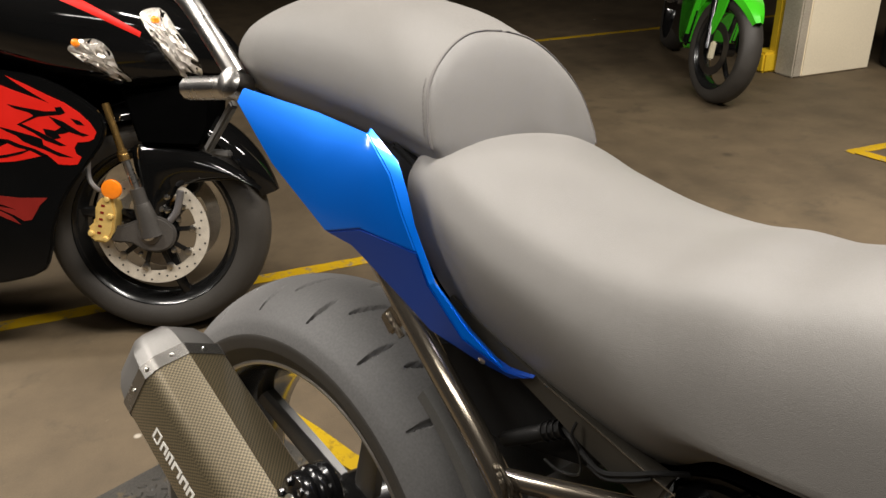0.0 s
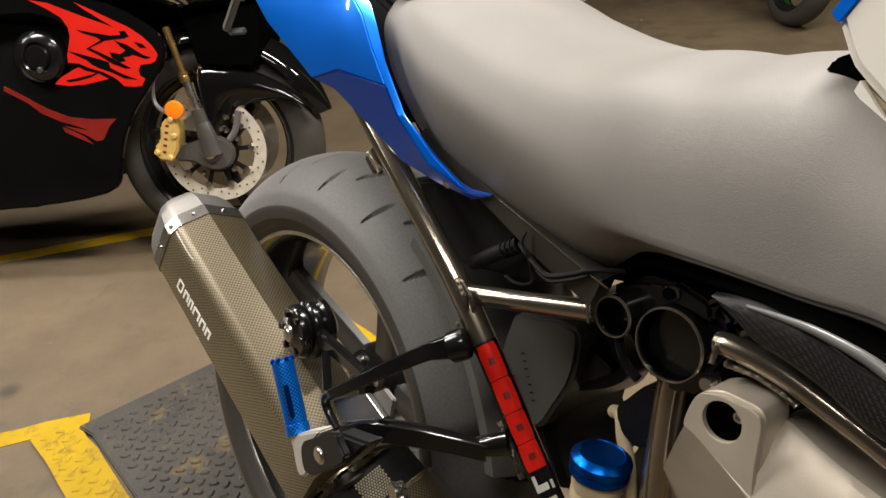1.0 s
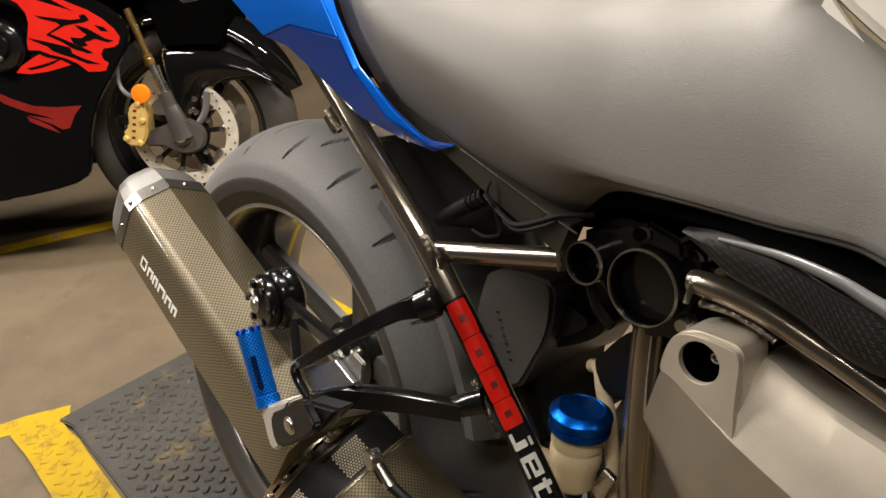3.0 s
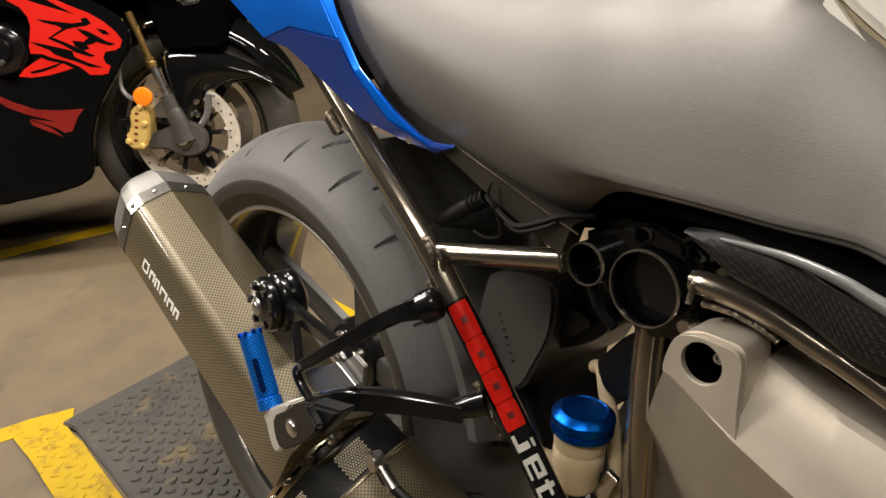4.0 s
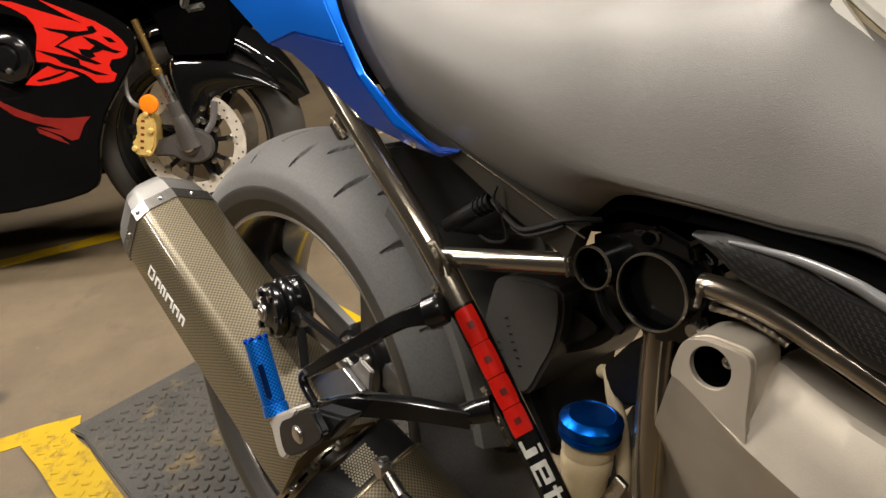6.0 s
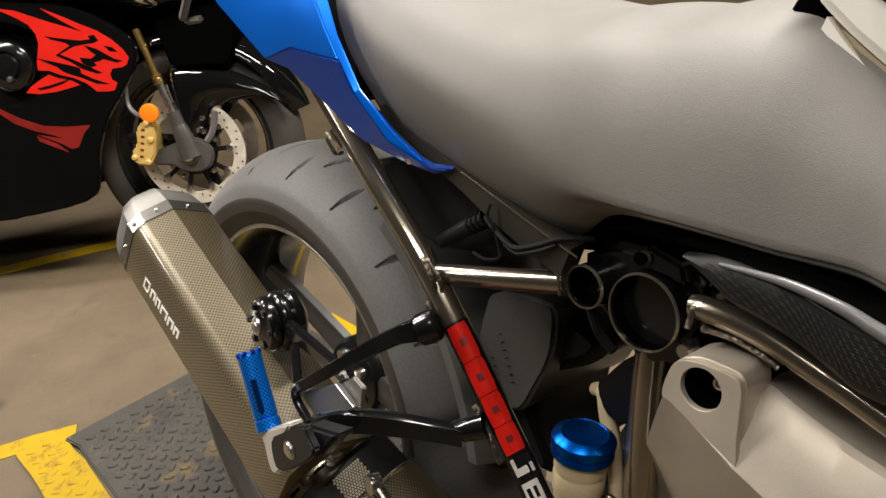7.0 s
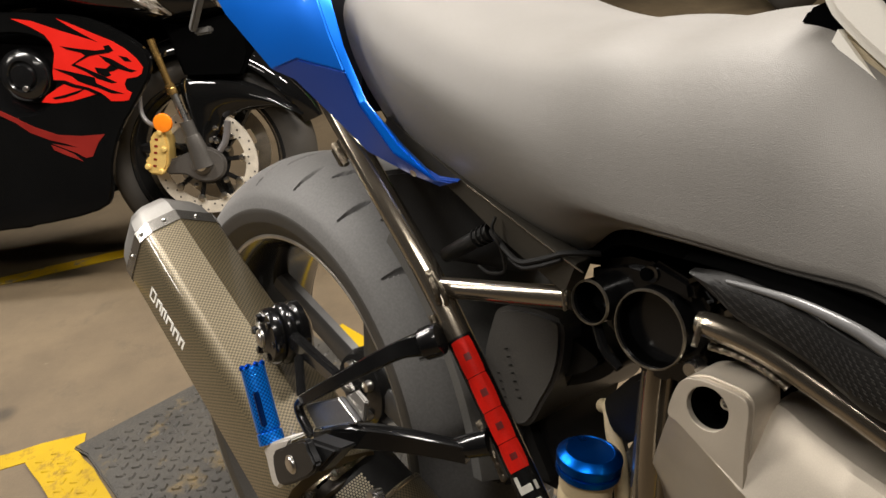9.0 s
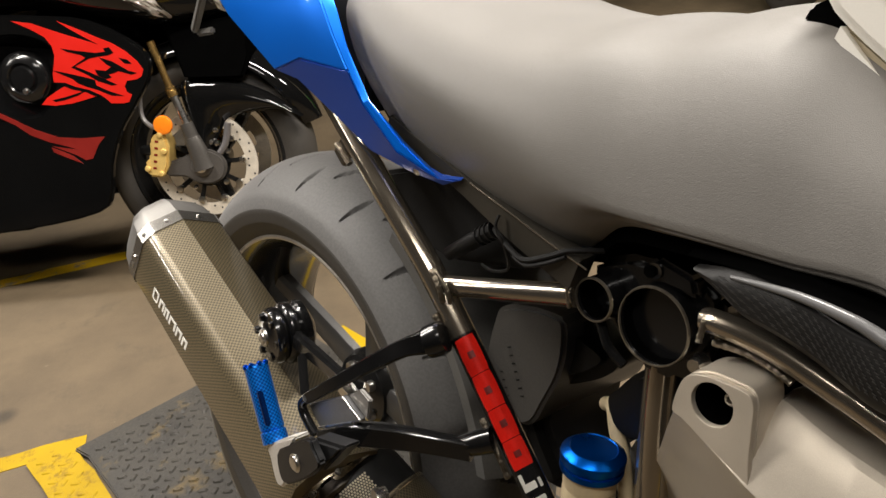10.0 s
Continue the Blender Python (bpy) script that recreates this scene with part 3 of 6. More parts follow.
def cushion(zt, ws, ds, w, zw, wb, zb):
    """Half a cushion's section: domed top, shoulder, steep flank and an undercut foot."""
    zs = zt - ds
    return [(0, zt), (ws * 0.55, zt - ds * 0.22), (ws, zs), (ws + (w - ws) * 0.72, zs + (zw - zs) * 0.42), (w, zw), (wb + (w - wb) * 0.62, zb + (zw - zb) * 0.45), (wb, zb), (wb * 0.8, zb - 0.004), (0, zb)]


rings = []
N = 120
for i in range(N + 1):
    x = SEAT[0][0] + (SEAT[-1][0] - SEAT[0][0]) * i / N
    loop = section(cushion(*lerp_table(SEAT, x)), -0.012)
    rings.append([(x, p.x, p.y) for p in ring_smooth(loop)])
part("rider_seat", rings_mesh(rings), VINYL, bike, "smooth grey vinyl rider's seat")
seat = bpy.data.objects["rider_seat"]
# seat base, the dark under the cushion put into its black
rings = []
for i in range(31):
    x = 0.185 + 0.50 * i / 30
    zt, ws, ds, w, zw, wb, zb = lerp_table(SEAT, x)
    rings.append([(x, -0.012 + y, z) for y, z in ((-wb + 0.004, zb + 0.012), (-wb + 0.006, zb - 0.012), (-wb + 0.03, zb - 0.02), (wb - 0.03, zb - 0.02), (wb - 0.006, zb - 0.012), (wb - 0.004, zb + 0.012))])
part("seat_base", rings_mesh(rings), SHADE_BLACK, seat, "black plastic seat base")

# pillion seat, its rings slanted like the front seam
PIL = [(-0.090, 0.966, 0.080, 0.018, 0.116, 0.922, 0.104, 0.894), (-0.082, 0.976, 0.088, 0.020, 0.124, 0.918, 0.106, 0.886), (-0.062, 0.985, 0.093, 0.021, 0.129, 0.914, 0.107, 0.881), (0.0, 0.996, 0.095, 0.022, 0.131, 0.910, 0.108, 0.876), (0.09, 0.993, 0.092, 0.023, 0.129, 0.900, 0.108, 0.868), (0.156, 0.975, 0.084, 0.024, 0.122, 0.886, 0.110, 0.860)]


def pil_ring(x, grow=1.0, push=0.0):
    zt, ws, ds, w, zw, wb, zb = lerp_table(PIL, x)
    loop = ring_smooth(section(cushion(zt, ws, ds, w, zw, wb, zb), -0.016))
    zm = zb + (zt - zb) * 0.42
    return [Vector((x + push + max(0, zt - zm - (p.y - zm) * grow) * 0.48 * max(0.0, min(1.0, (x + 0.05) / 0.15)), -0.016 + (p.x + 0.016) * grow, zm + (p.y - zm) * grow)) for p in loop]


rings = [pil_ring(-0.090 + 0.246 * i / 40) for i in range(41)] + [pil_ring(0.156, 0.99, 0.002), pil_ring(0.156, 0.96, 0.005), pil_ring(0.156, 0.88, 0.008), pil_ring(0.156, 0.7, 0.011), pil_ring(0.156, 0.4, 0.013), pil_ring(0.156, 0.1, 0.0135)]
pillion = part("pillion_seat", rings_mesh(rings), VINYL, bike, "grey vinyl pillion seat with a stitched front seam")
seam = [p for p in pil_ring(0.1565, 1.002, 0.001) if p.z > 0.875]
seam.sort(key=lambda p: math.atan2(p.y + 0.016, p.z - 0.84))
part("seam_piping", sweep(seam, 0.0013, 6, 1), THREAD, pillion, "dark seam piping")
for k in range(2, len(seam) - 2):
    for f in (0.0, 0.5):
        c = seam[k].lerp(seam[k + 1], f) + Vector((-0.0055, 0, 0.0015))
        if abs(c.y + 0.016) > 0.108:
            d = (seam[k + 1] - seam[k - 1]).normalized()
            part("stitch", sweep([c - d * 0.0018, c + d * 0.0018], 0.0006, 5, 1), THREAD, pillion)
# black block between and under the seats
part("tail_frame_cover", joined(prism([(-0.11, 0.900), (0.15, 0.885), (0.20, 0.875), (0.20, 0.78), (0.10, 0.79), (-0.06, 0.84)], -0.125, 0.10, 0.01), prism([(0.15, 0.875), (0.21, 0.850), (0.21, 0.76), (0.16, 0.79)], -0.135, 0.11, 0.004)), SOFT_BLACK, bike, "black plastic tail cover under the seats")


def side_panel(sign, yc):
    """Painted tail panel: a broad facet, a narrow inner strip and a lower facet with its shade in a darker blue."""
    v = {"a": (-0.0204, 0.172, 0.8899), "b": (-0.0212, 0.178, 0.8761), "t": (0.0894, 0.168, 0.8874), "c": (0.1594, 0.166, 0.8878), "i": (0.1672, 0.176, 0.8844), "d": (0.1944, 0.164, 0.8669), "e": (0.2135, 0.168, 0.8463), "f": (0.2264, 0.168, 0.8219), "F": (0.2520, 0.164, 0.7824), "g": (0.2885, 0.158, 0.7542), "H": (0.3266, 0.150, 0.7315), "h": (0.3470, 0.146, 0.7345), "j": (0.1991, 0.176, 0.8570), "J": (0.2178, 0.176, 0.8296), "k": (0.2366, 0.174, 0.8033), "u": (0.2483, 0.168, 0.7793), "U": (0.2847, 0.160, 0.7460), "l": (0.1764, 0.182, 0.8065), "m": (0.1337, 0.182, 0.7915), "n": (0.0513, 0.184, 0.8323), "q": (0.1630, 0.176, 0.7865), "o": (0.2157, 0.166, 0.7583), "O": (0.2479, 0.158, 0.7383), "p": (0.2954, 0.150, 0.7287), "s": (0.3270, 0.147, 0.7261), "r": (0.1219, 0.188, 0.8439), "R": (0.1775, 0.185, 0.8429)}
    def mesh(faces):
        bm = bmesh.new()
        made = {}
        for f in faces:
            for c in f:
                if c not in made:
                    x, y, z = v[c]
                    made[c] = bm.verts.new((x, yc + sign * y, z))
            bm.faces.new([made[c] for c in f])
        bmesh.ops.recalc_face_normals(bm, faces=bm.faces)
        if sum(f.normal.y for f in bm.faces) * sign < 0:
            bmesh.ops.reverse_faces(bm, faces=bm.faces)
        bmesh.ops.solidify(bm, geom=list(bm.faces), thickness=0.006)
        return bevel(bm, 0.0012, 2, 35)
    top = part("tail_panel", mesh(["abr", "bnr", "nmr", "mlr", "lRr", "lkR", "kJR", "JjR", "jiR", "iRr", "itr", "tar", "icdj", "jdeJ", "Jefk", "kfFu", "uFgU", "UgH"]), BLUE, bike, "glossy metallic blue tail panel", 34, False)
    # same paint as the panel; its shade is put into the colour
    part("lower_facet", mesh(["mlq", "lkuoq", "uUOo", "UHpO", "Hhsp"]), SHADED_BLUE, top, "lower facet of the blue panel, its shade painted in darker blue", 34, False)
    for x, z in ((0.300, 0.7335), (0.262, 0.7485)):
        part("clip", lathe([(0, 0.004), (0.004, 0.003), (0.005, 0), (0.004, -0.004)], (x, yc + sign * 0.149, z), (0, sign, -0.3), 10), STEEL, top)


side_panel(-1, 0.0)
side_panel(1, -0.045)


# grab handles and the tail's bare metal bits
def grab_handle(s, y):
    h = part("grab_handle", sweep([(-0.065, y, 0.893), (-0.108, y * 1.02, 0.925), (-0.17, y * 1.02, 0.962), (-0.26, y * 0.95, 0.985), (-0.33, y * 0.7, 0.985)], 0.012, 12, 6, [(math.cos(a) * 1.0, math.sin(a) * 0.75) for a in [2 * math.pi * k / 12 for k in range(12)]]), STEEL, bike, "bare silver alloy grab handle")
    part("boss", lathe([(0, -0.016), (0.012, -0.015), (0.015, -0.01), (0.015, 0.012), (0.010, 0.016), (0, 0.016)], (-0.066, y, 0.885), (0.2, s, 0.3), 20), STEEL, h)
    part("end_stub", sweep([(-0.060, y, 0.884), (-0.150, y * 1.03, 0.868)], 0.0125, 10, 1), STEEL, h, "machined silver stub")


grab_handle(-1, -0.15)
part("grab_handle", sweep([(-0.035, 0.115, 0.955), (-0.06, 0.13, 0.985), (-0.10, 0.135, 1.0), (-0.18, 0.13, 1.0), (-0.30, 0.09, 0.985)], 0.011, 12, 6), STEEL, bike, "bare silver alloy grab handle")
part("plate_bracket", joined(between((-0.092, -0.135, 0.862), (-0.155, -0.125, 0.798), 0.008, 0.010, 0.002), between((-0.155, -0.12, 0.795), (-0.115, -0.12, 0.802), 0.006, 0.008, 0.002)), TITAN, bike, "thin bare metal tail bracket")
part("tail_light_box", prism([(-0.14, 0.90), (-0.02, 0.905), (0.02, 0.83), (-0.09, 0.86)], -0.06, 0.06, 0.01), BLACK_PLASTIC, bike)

# ---- frame of the motorcycle ----
TY = -0.154
RAIL_PTS = [(0.120, TY + 0.012, 0.806), (0.252, TY, 0.7165), (0.340, TY, 0.6445), (0.4525, TY, 0.5290), (0.512, TY, 0.466), (0.55, TY + 0.01, 0.42)]
frame_rail = part("frame_rail", sweep(RAIL_PTS, 0.0108, 24, 6), FRAME_STEEL, bike, "dark bronze painted steel frame tube")
part("frame_rail", sweep([(0.120, 0.135, 0.802), (0.221, 0.145, 0.728), (0.342, 0.145, 0.656), (0.458, 0.145, 0.550), (0.525, 0.145, 0.478)], 0.0125, 14, 6), FRAME_STEEL, bike)
cross = part("frame_strut", sweep([(0.336, TY + 0.002, 0.6475), (0.392, -0.144, 0.661), (0.456, -0.132, 0.6760)], 0.0084, 20, 4), FRAME_STEEL, bike, "dark bronze steel strut")
seat_rail = part("seat_rail", sweep([(0.250, -0.138, 0.762), (0.346, -0.136, 0.7285), (0.400, -0.134, 0.7105), (0.458, -0.131, 0.6930)], [0.0060, 0.0075, 0.0110, 0.0135], 16, 4, [(-1, -0.5), (-0.88, -0.7), (0.88, -0.7), (1, -0.5), (1, 0.5), (0.88, 0.7), (-0.88, 0.7), (-1, 0.5)]), DARK_BRONZE, bike, "dark bronze boxed steel seat rail")
# added bright strip: the highlight along the rail's top edge, modelled as a part
part("rail_highlight", sweep([(0.3535, -0.1425, 0.734), (0.3946, -0.1425, 0.7227), (0.4421, -0.1425, 0.7094), (0.4703, -0.1425, 0.7023)], 0.0008, 12, 6), FRAME_STEEL, seat_rail, "thin bright strip drawn as the highlight on the rail")
part("down_tube", sweep([(0.512, -0.100, 0.650), (0.514, -0.100, 0.60), (0.520, -0.098, 0.50), (0.53, -0.09, 0.40)], 0.0125, 16, 4), FRAME_STEEL, bike)
fwd = part("front_rail", sweep([(0.553, -0.129, 0.694), (0.5620, -0.130, 0.6955), (0.5814, -0.131, 0.6955), (0.6018, -0.131, 0.6930), (0.637, -0.131, 0.6841), (0.6672, -0.131, 0.6756), (0.80, -0.127, 0.632)], 0.0080, 16, 6), FRAME_STEEL, bike, "bent dark bronze frame tube")
part("gusset", prism([(0.556, 0.694), (0.600, 0.692), (0.6140, 0.684), (0.6100, 0.676), (0.5990, 0.6765), (0.580, 0.680), (0.5600, 0.680)], -0.127, -0.119, 0.001), FRAME_STEEL, fwd)


def weld_bead(a, b, r, parent, bend=(0, 0, 0)):
    """A row of overlapping beads between two points."""
    a, b = Vector(a), Vector(b)
    n = max(4, int((b - a).length / (r * 0.9)))
    pts = [a.lerp(b, i / n) + Vector(bend) * math.sin(math.pi * i / n) for i in range(n + 1)]
    rad = [r * (0.85 + 0.15 * (i % 2)) for i in range(n + 1)]
    return part("weld", sweep(pts, rad, 8, 2), WELD, parent)


weld_bead((0.338, TY - 0.010, 0.6640), (0.352, TY - 0.009, 0.6420), 0.0026, cross, (0.005, -0.002, 0))
weld_bead((0.341, TY - 0.009, 0.6640), (0.357, TY - 0.006, 0.6420), 0.0020, cross, (0.006, -0.001, 0))
weld_bead((0.4535, -0.1405, 0.6835), (0.4570, -0.1400, 0.6690), 0.0013, cross)
weld_bead((0.5600, -0.1285, 0.6815), (0.6105, -0.1285, 0.6765), 0.0026, fwd, (0.002, 0, 0.004))
weld_bead((0.556, -0.136, 0.697), (0.556, -0.139, 0.683), 0.0022, fwd)
weld_bead((0.200, TY - 0.006, 0.736), (0.220, TY - 0.006, 0.722), 0.0030, frame_rail)
weld_bead((0.347, TY - 0.012, 0.6300), (0.366, TY - 0.010, 0.6060), 0.0030, frame_rail)
weld_bead((0.350, TY - 0.012, 0.6230), (0.363, TY - 0.011, 0.6050), 0.0022, frame_rail, (-0.002, 0, 0))
weld_bead((0.405, TY - 0.010, 0.5640), (0.424, TY - 0.010, 0.5430), 0.0032, frame_rail)
weld_bead((0.424, TY - 0.010, 0.5430), (0.436, TY - 0.009, 0.5270), 0.0026, frame_rail)
part("rail_tab", rbox((0.020, 0.006, 0.024), pose(0.198, TY + 0.004, 0.728, 0, 40, 0), 0.002), FRAME_STEEL, frame_rail)


def cross_tube(x, z, r, wall, y0, y1, label):
    """An open tube lying across the frame, seen into its end."""
    prof = [(r - wall, y1), (r - wall, y0 + 0.0015), (r - wall + 0.0008, y0), (r - 0.0008, y0), (r, y0 + 0.0015), (r, y1)]
    o = part("cross_tube", lathe(prof, (x, 0, z), (0, 1, 0), 48, False), BLACK_METAL, bike, label)
    # added sleeve, its black stands in for the dark inside the tube
    part("tube_shade", lathe([(0, y0 + 0.09), (r - wall - 0.0003, y0 + 0.09), (r - wall - 0.0003, y0 + 0.004)], (x, 0, z), (0, 1, 0), 40, False), SHADE_BLACK, o, "black sleeve put in for the dark inside the tube")
    part("tube_edge", lathe([(r - wall - 0.0002, y0 + 0.001), (r - wall, y0 - 0.0006), (r - 0.0004, y0 - 0.0006), (r + 0.0003, y0 + 0.001)], (x, 0, z), (0, 1, 0), 56, False), WORN_EDGE, o, "worn satin steel rim")
    return o


cross_tube(0.519, 0.6768, 0.0268, 0.0012, -0.132, 0.12, "wide open black frame cross tube")
cross_tube(0.472, 0.679, 0.0158, 0.0012, -0.134, 0.12, "narrow open black frame cross tube")
node = part("frame_node", prism([(0.455, 0.700), (0.485, 0.712), (0.540, 0.716), (0.556, 0.705), (0.560, 0.68), (0.548, 0.652), (0.53, 0.636), (0.50, 0.636), (0.478, 0.656), (0.458, 0.668)], -0.118, 0.10, 0.006), BLACK_METAL, bike, "black cast frame node")
part("node_lug", joined(prism([(0.498, 0.705), (0.512, 0.722), (0.540, 0.716), (0.545, 0.703)], -0.128, -0.112, 0.003), lathe([(0.003, -0.129), (0.0055, -0.1295), (0.0055, -0.12)], (0.513, 0, 0.7125), (0, 1, 0), 14, False)), BLACK_METAL, node)
# the hole is a black disc, its depth of shade painted on
part("lug_hole", lathe([(0, -0.1300), (0.0042, -0.1300), (0.0044, -0.127)], (0.5095, 0, 0.7113), (0, 1, 0), 16), SHADE_BLACK, node)
part("node_tie", sweep([(0.476, -0.128, 0.663), (0.486, -0.129, 0.648), (0.500, -0.129, 0.640)], 0.0035, 8, 4), BLACK_METAL, node)
part("node_bolt", lathe([(0, -0.131), (0.0045, -0.131), (0.006, -0.128), (0.006, -0.12)], (0.551, 0, 0.662), (0, 1, 0), 12), STEEL, node)

STICKER_RED = surf("gloss_red_film", (0.80, 0.022, 0.012), 0.22, vary=0.12, scale=60, bump=0.02, fine=800, coat=0.8)
STICKER_BLACK = surf("gloss_black_film", (0.010, 0.010, 0.010), 0.25, vary=0.1, scale=30, bump=0.02)


# sticker on the frame rail: red blocks, then white letters
rail_d = Vector((0.116, 0.0, -0.106)).normalized()
STICKER_OUT = Vector((0.42, -0.62, 0.66)).normalized()
off_n = (STICKER_OUT - rail_d * STICKER_OUT.dot(rail_d)).normalized()
off_s = rail_d.cross(off_n)


def rail_patch(t0, t1, a0, a1, lift, name, material, parent, cut=0.0):
    """A thin curved sticker on the rail from t0 to t1 along it and a0 to a1 degrees round it."""
    bm = bmesh.new()
    grid = []
    n = max(6, int((t1 - t0) * 40))
    for i in range(n + 1):
        t = t0 + (t1 - t0) * i / n
        row = []
        for j in range(7):
            f = j / 6
            inset = cut * (1 - math.sin(math.pi * i / n) ** 0.4)
            a = radians(a0 + (a1 - a0) * (inset + f * (1 - 2 * inset)))
            row.append(bm.verts.new(rail_curve(t) + (off_n * math.cos(a) + off_s * math.sin(a)) * (0.0108 + lift)))
        grid.append(row)
    for i in range(n):
        for j in range(6):
            bm.faces.new((grid[i][j], grid[i][j + 1], grid[i + 1][j + 1], grid[i + 1][j]))
    bmesh.ops.solidify(bm, geom=list(bm.faces), thickness=0.0003)
    return part(name, bm, material, parent)


RAIL = smooth_path(RAIL_PTS, 24)


def rail_curve(t):
    """t runs from 0 at the strut to 1 at the end of the red blocks, and on."""
    f = 48 + t * 24
    i = max(0, min(int(f), len(RAIL) - 2))
    return RAIL[i].lerp(RAIL[i + 1], f - i)


sticker = rail_patch(0.262, 1.50, -62, 78, 0.0003, "sticker", STICKER_BLACK, frame_rail)
tagged(sticker, "red and white block sticker")
REDS = ((0.275, 0.447), (0.450, 0.607), (0.610, 0.757), (0.760, 0.905))
for t0, t1 in REDS:
    rail_patch(t0, t1, -40, 52, 0.0006, "red_block", STICKER_RED, sticker, 0.05)
for t0, t1 in REDS:
    m0 = (t0 + t1) / 2
    rail_patch(m0 - 0.016, m0 + 0.016, -8, 18, 0.0009, "dark_slot", RED_DARK, sticker)
# white signs: a hooked one, a ring with a bar, a crossed one
for t0, t1, a0, a1 in ((0.985, 1.040, -36, -22), (0.990, 1.035, -12, 46), (0.930, 0.990, 28, 46), (1.085, 1.125, -26, 46), (1.125, 1.245, -26, -10), (1.125, 1.245, 4, 16), (1.125, 1.235, 32, 46), (1.205, 1.245, -10, 4), (1.300, 1.345, -36, 46), (1.275, 1.300, -18, -4), (1.345, 1.405, -18, -4), (1.345, 1.405, 32, 46)):
    rail_patch(t0, t1, a0, a1, 0.0006, "white_block", LETTER_WHITE, sticker, 0.04)

# ---- panels, boxes and hoses inside the frame ----
part("electrics_cover", prism([(0.185, 0.700), (0.300, 0.735), (0.355, 0.712), (0.42, 0.692), (0.385, 0.668), (0.300, 0.650), (0.240, 0.660)], -0.115, 0.10, 0.004), SOFT_BLACK, bike, "matt black cover behind the rail")
conn = part("connector", sweep([(0.319, -0.128, 0.664), (0.345, -0.130, 0.682), (0.356, -0.130, 0.690)], [0.0062, 0.0070, 0.0064], 10, 4), BLACK_PLASTIC, bike, "black cable connector")
part("grip", sweep([(0.354, -0.130, 0.689), (0.371, -0.130, 0.700)], 0.0066, 8, 4), SOFT_BLACK, conn)
for k in range(4):
    c = Vector((0.356, -0.130, 0.690)).lerp(Vector((0.371, -0.130, 0.700)), k / 3)
    part("rib", lathe([(0.0066, -0.001), (0.0078, -0.0008), (0.0078, 0.0008), (0.0066, 0.001)], c, (0.83, 0, 0.55), 12, False), BLACK_PLASTIC, conn)
cable = part("cable", sweep([(0.372, -0.131, 0.701), (0.3845, -0.142, 0.7038), (0.4055, -0.146, 0.6960), (0.4197, -0.147, 0.6940), (0.4399, -0.145, 0.7030), (0.4540, -0.142, 0.7105), (0.470, -0.125, 0.7120)], 0.0022, 8, 6), SOFT_BLACK, bike, "thin black cable")
part("cable", sweep([(0.405, -0.144, 0.692), (0.421, -0.147, 0.6905), (0.440, -0.146, 0.6985), (0.452, -0.143, 0.706)], 0.0018, 8, 6), SOFT_BLACK, bike, "thin black cable")
part("cable_tie", sweep([(0.3896, -0.146, 0.7192), (0.3890, -0.148, 0.7100), (0.3960, -0.146, 0.6990), (0.3970, -0.140, 0.6790), (0.3799, -0.138, 0.6706), (0.3613, -0.132, 0.6690)], 0.0013, 6, 6), BLACK_PLASTIC, cable)
airbox = part("airbox", prism(round_off([(0.300, 0.530), (0.3078, 0.581), (0.3175, 0.598), (0.348, 0.609), (0.3788, 0.6126), (0.3906, 0.6075), (0.3930, 0.580), (0.3889, 0.555), (0.378, 0.528), (0.364, 0.498), (0.340, 0.490), (0.315, 0.495)], 3), -0.060, 0.10, 0.009), surf("dark_moulded_plastic", (0.052, 0.049, 0.045), 0.32, vary=0.2, scale=12, bump=0.2, fine=500), bike, "dark grey moulded plastic box with raised marks")
part("starter_cover", prism(round_off([(0.376, 0.602), (0.4069, 0.6013), (0.4279, 0.5934), (0.4310, 0.578), (0.4155, 0.5606), (0.392, 0.545), (0.376, 0.534), (0.36, 0.50), (0.40, 0.44), (0.34, 0.44), (0.35, 0.56)], 3), -0.045, 0.08, 0.014), BLACK_PLASTIC, bike, "rounded black plastic cover")
part("relay_box", prism(round_off([(0.4458, 0.5638), (0.4539, 0.5782), (0.472, 0.602), (0.486, 0.60), (0.486, 0.548), (0.4591, 0.5428)], 3), -0.068, 0.0, 0.008), BLACK_PLASTIC, bike, "black rounded box")
part("breather_hose", sweep([(0.432, -0.045, 0.548), (0.446, -0.055, 0.555), (0.457, -0.062, 0.540), (0.470, -0.066, 0.520), (0.482, -0.070, 0.480), (0.488, -0.072, 0.43)], 0.0062, 12, 6), CREAM, bike, "cream plastic breather hose")
for k in range(7):
    part("mould_mark", rbox((0.0012, 0.0006, 0.0048), pose(0.331 + k * 0.0035, -0.0605, 0.563 - k * 0.0068, 0, 62, 0), 0.0003), BLACK_PLASTIC, airbox)
    if k < 5:
        part("mould_mark", rbox((0.0012, 0.0006, 0.0040), pose(0.324 + k * 0.0035, -0.0605, 0.535 - k * 0.0068, 0, 62, 0), 0.0003), BLACK_PLASTIC, airbox)
part("gearbox_case", prism([(0.47, 0.62), (0.55, 0.63), (0.80, 0.63), (0.82, 0.30), (0.62, 0.20), (0.45, 0.26), (0.41, 0.42), (0.44, 0.50)], -0.025, 0.10, 0.02), BLACK_METAL, bike, "dark engine and gearbox casing")

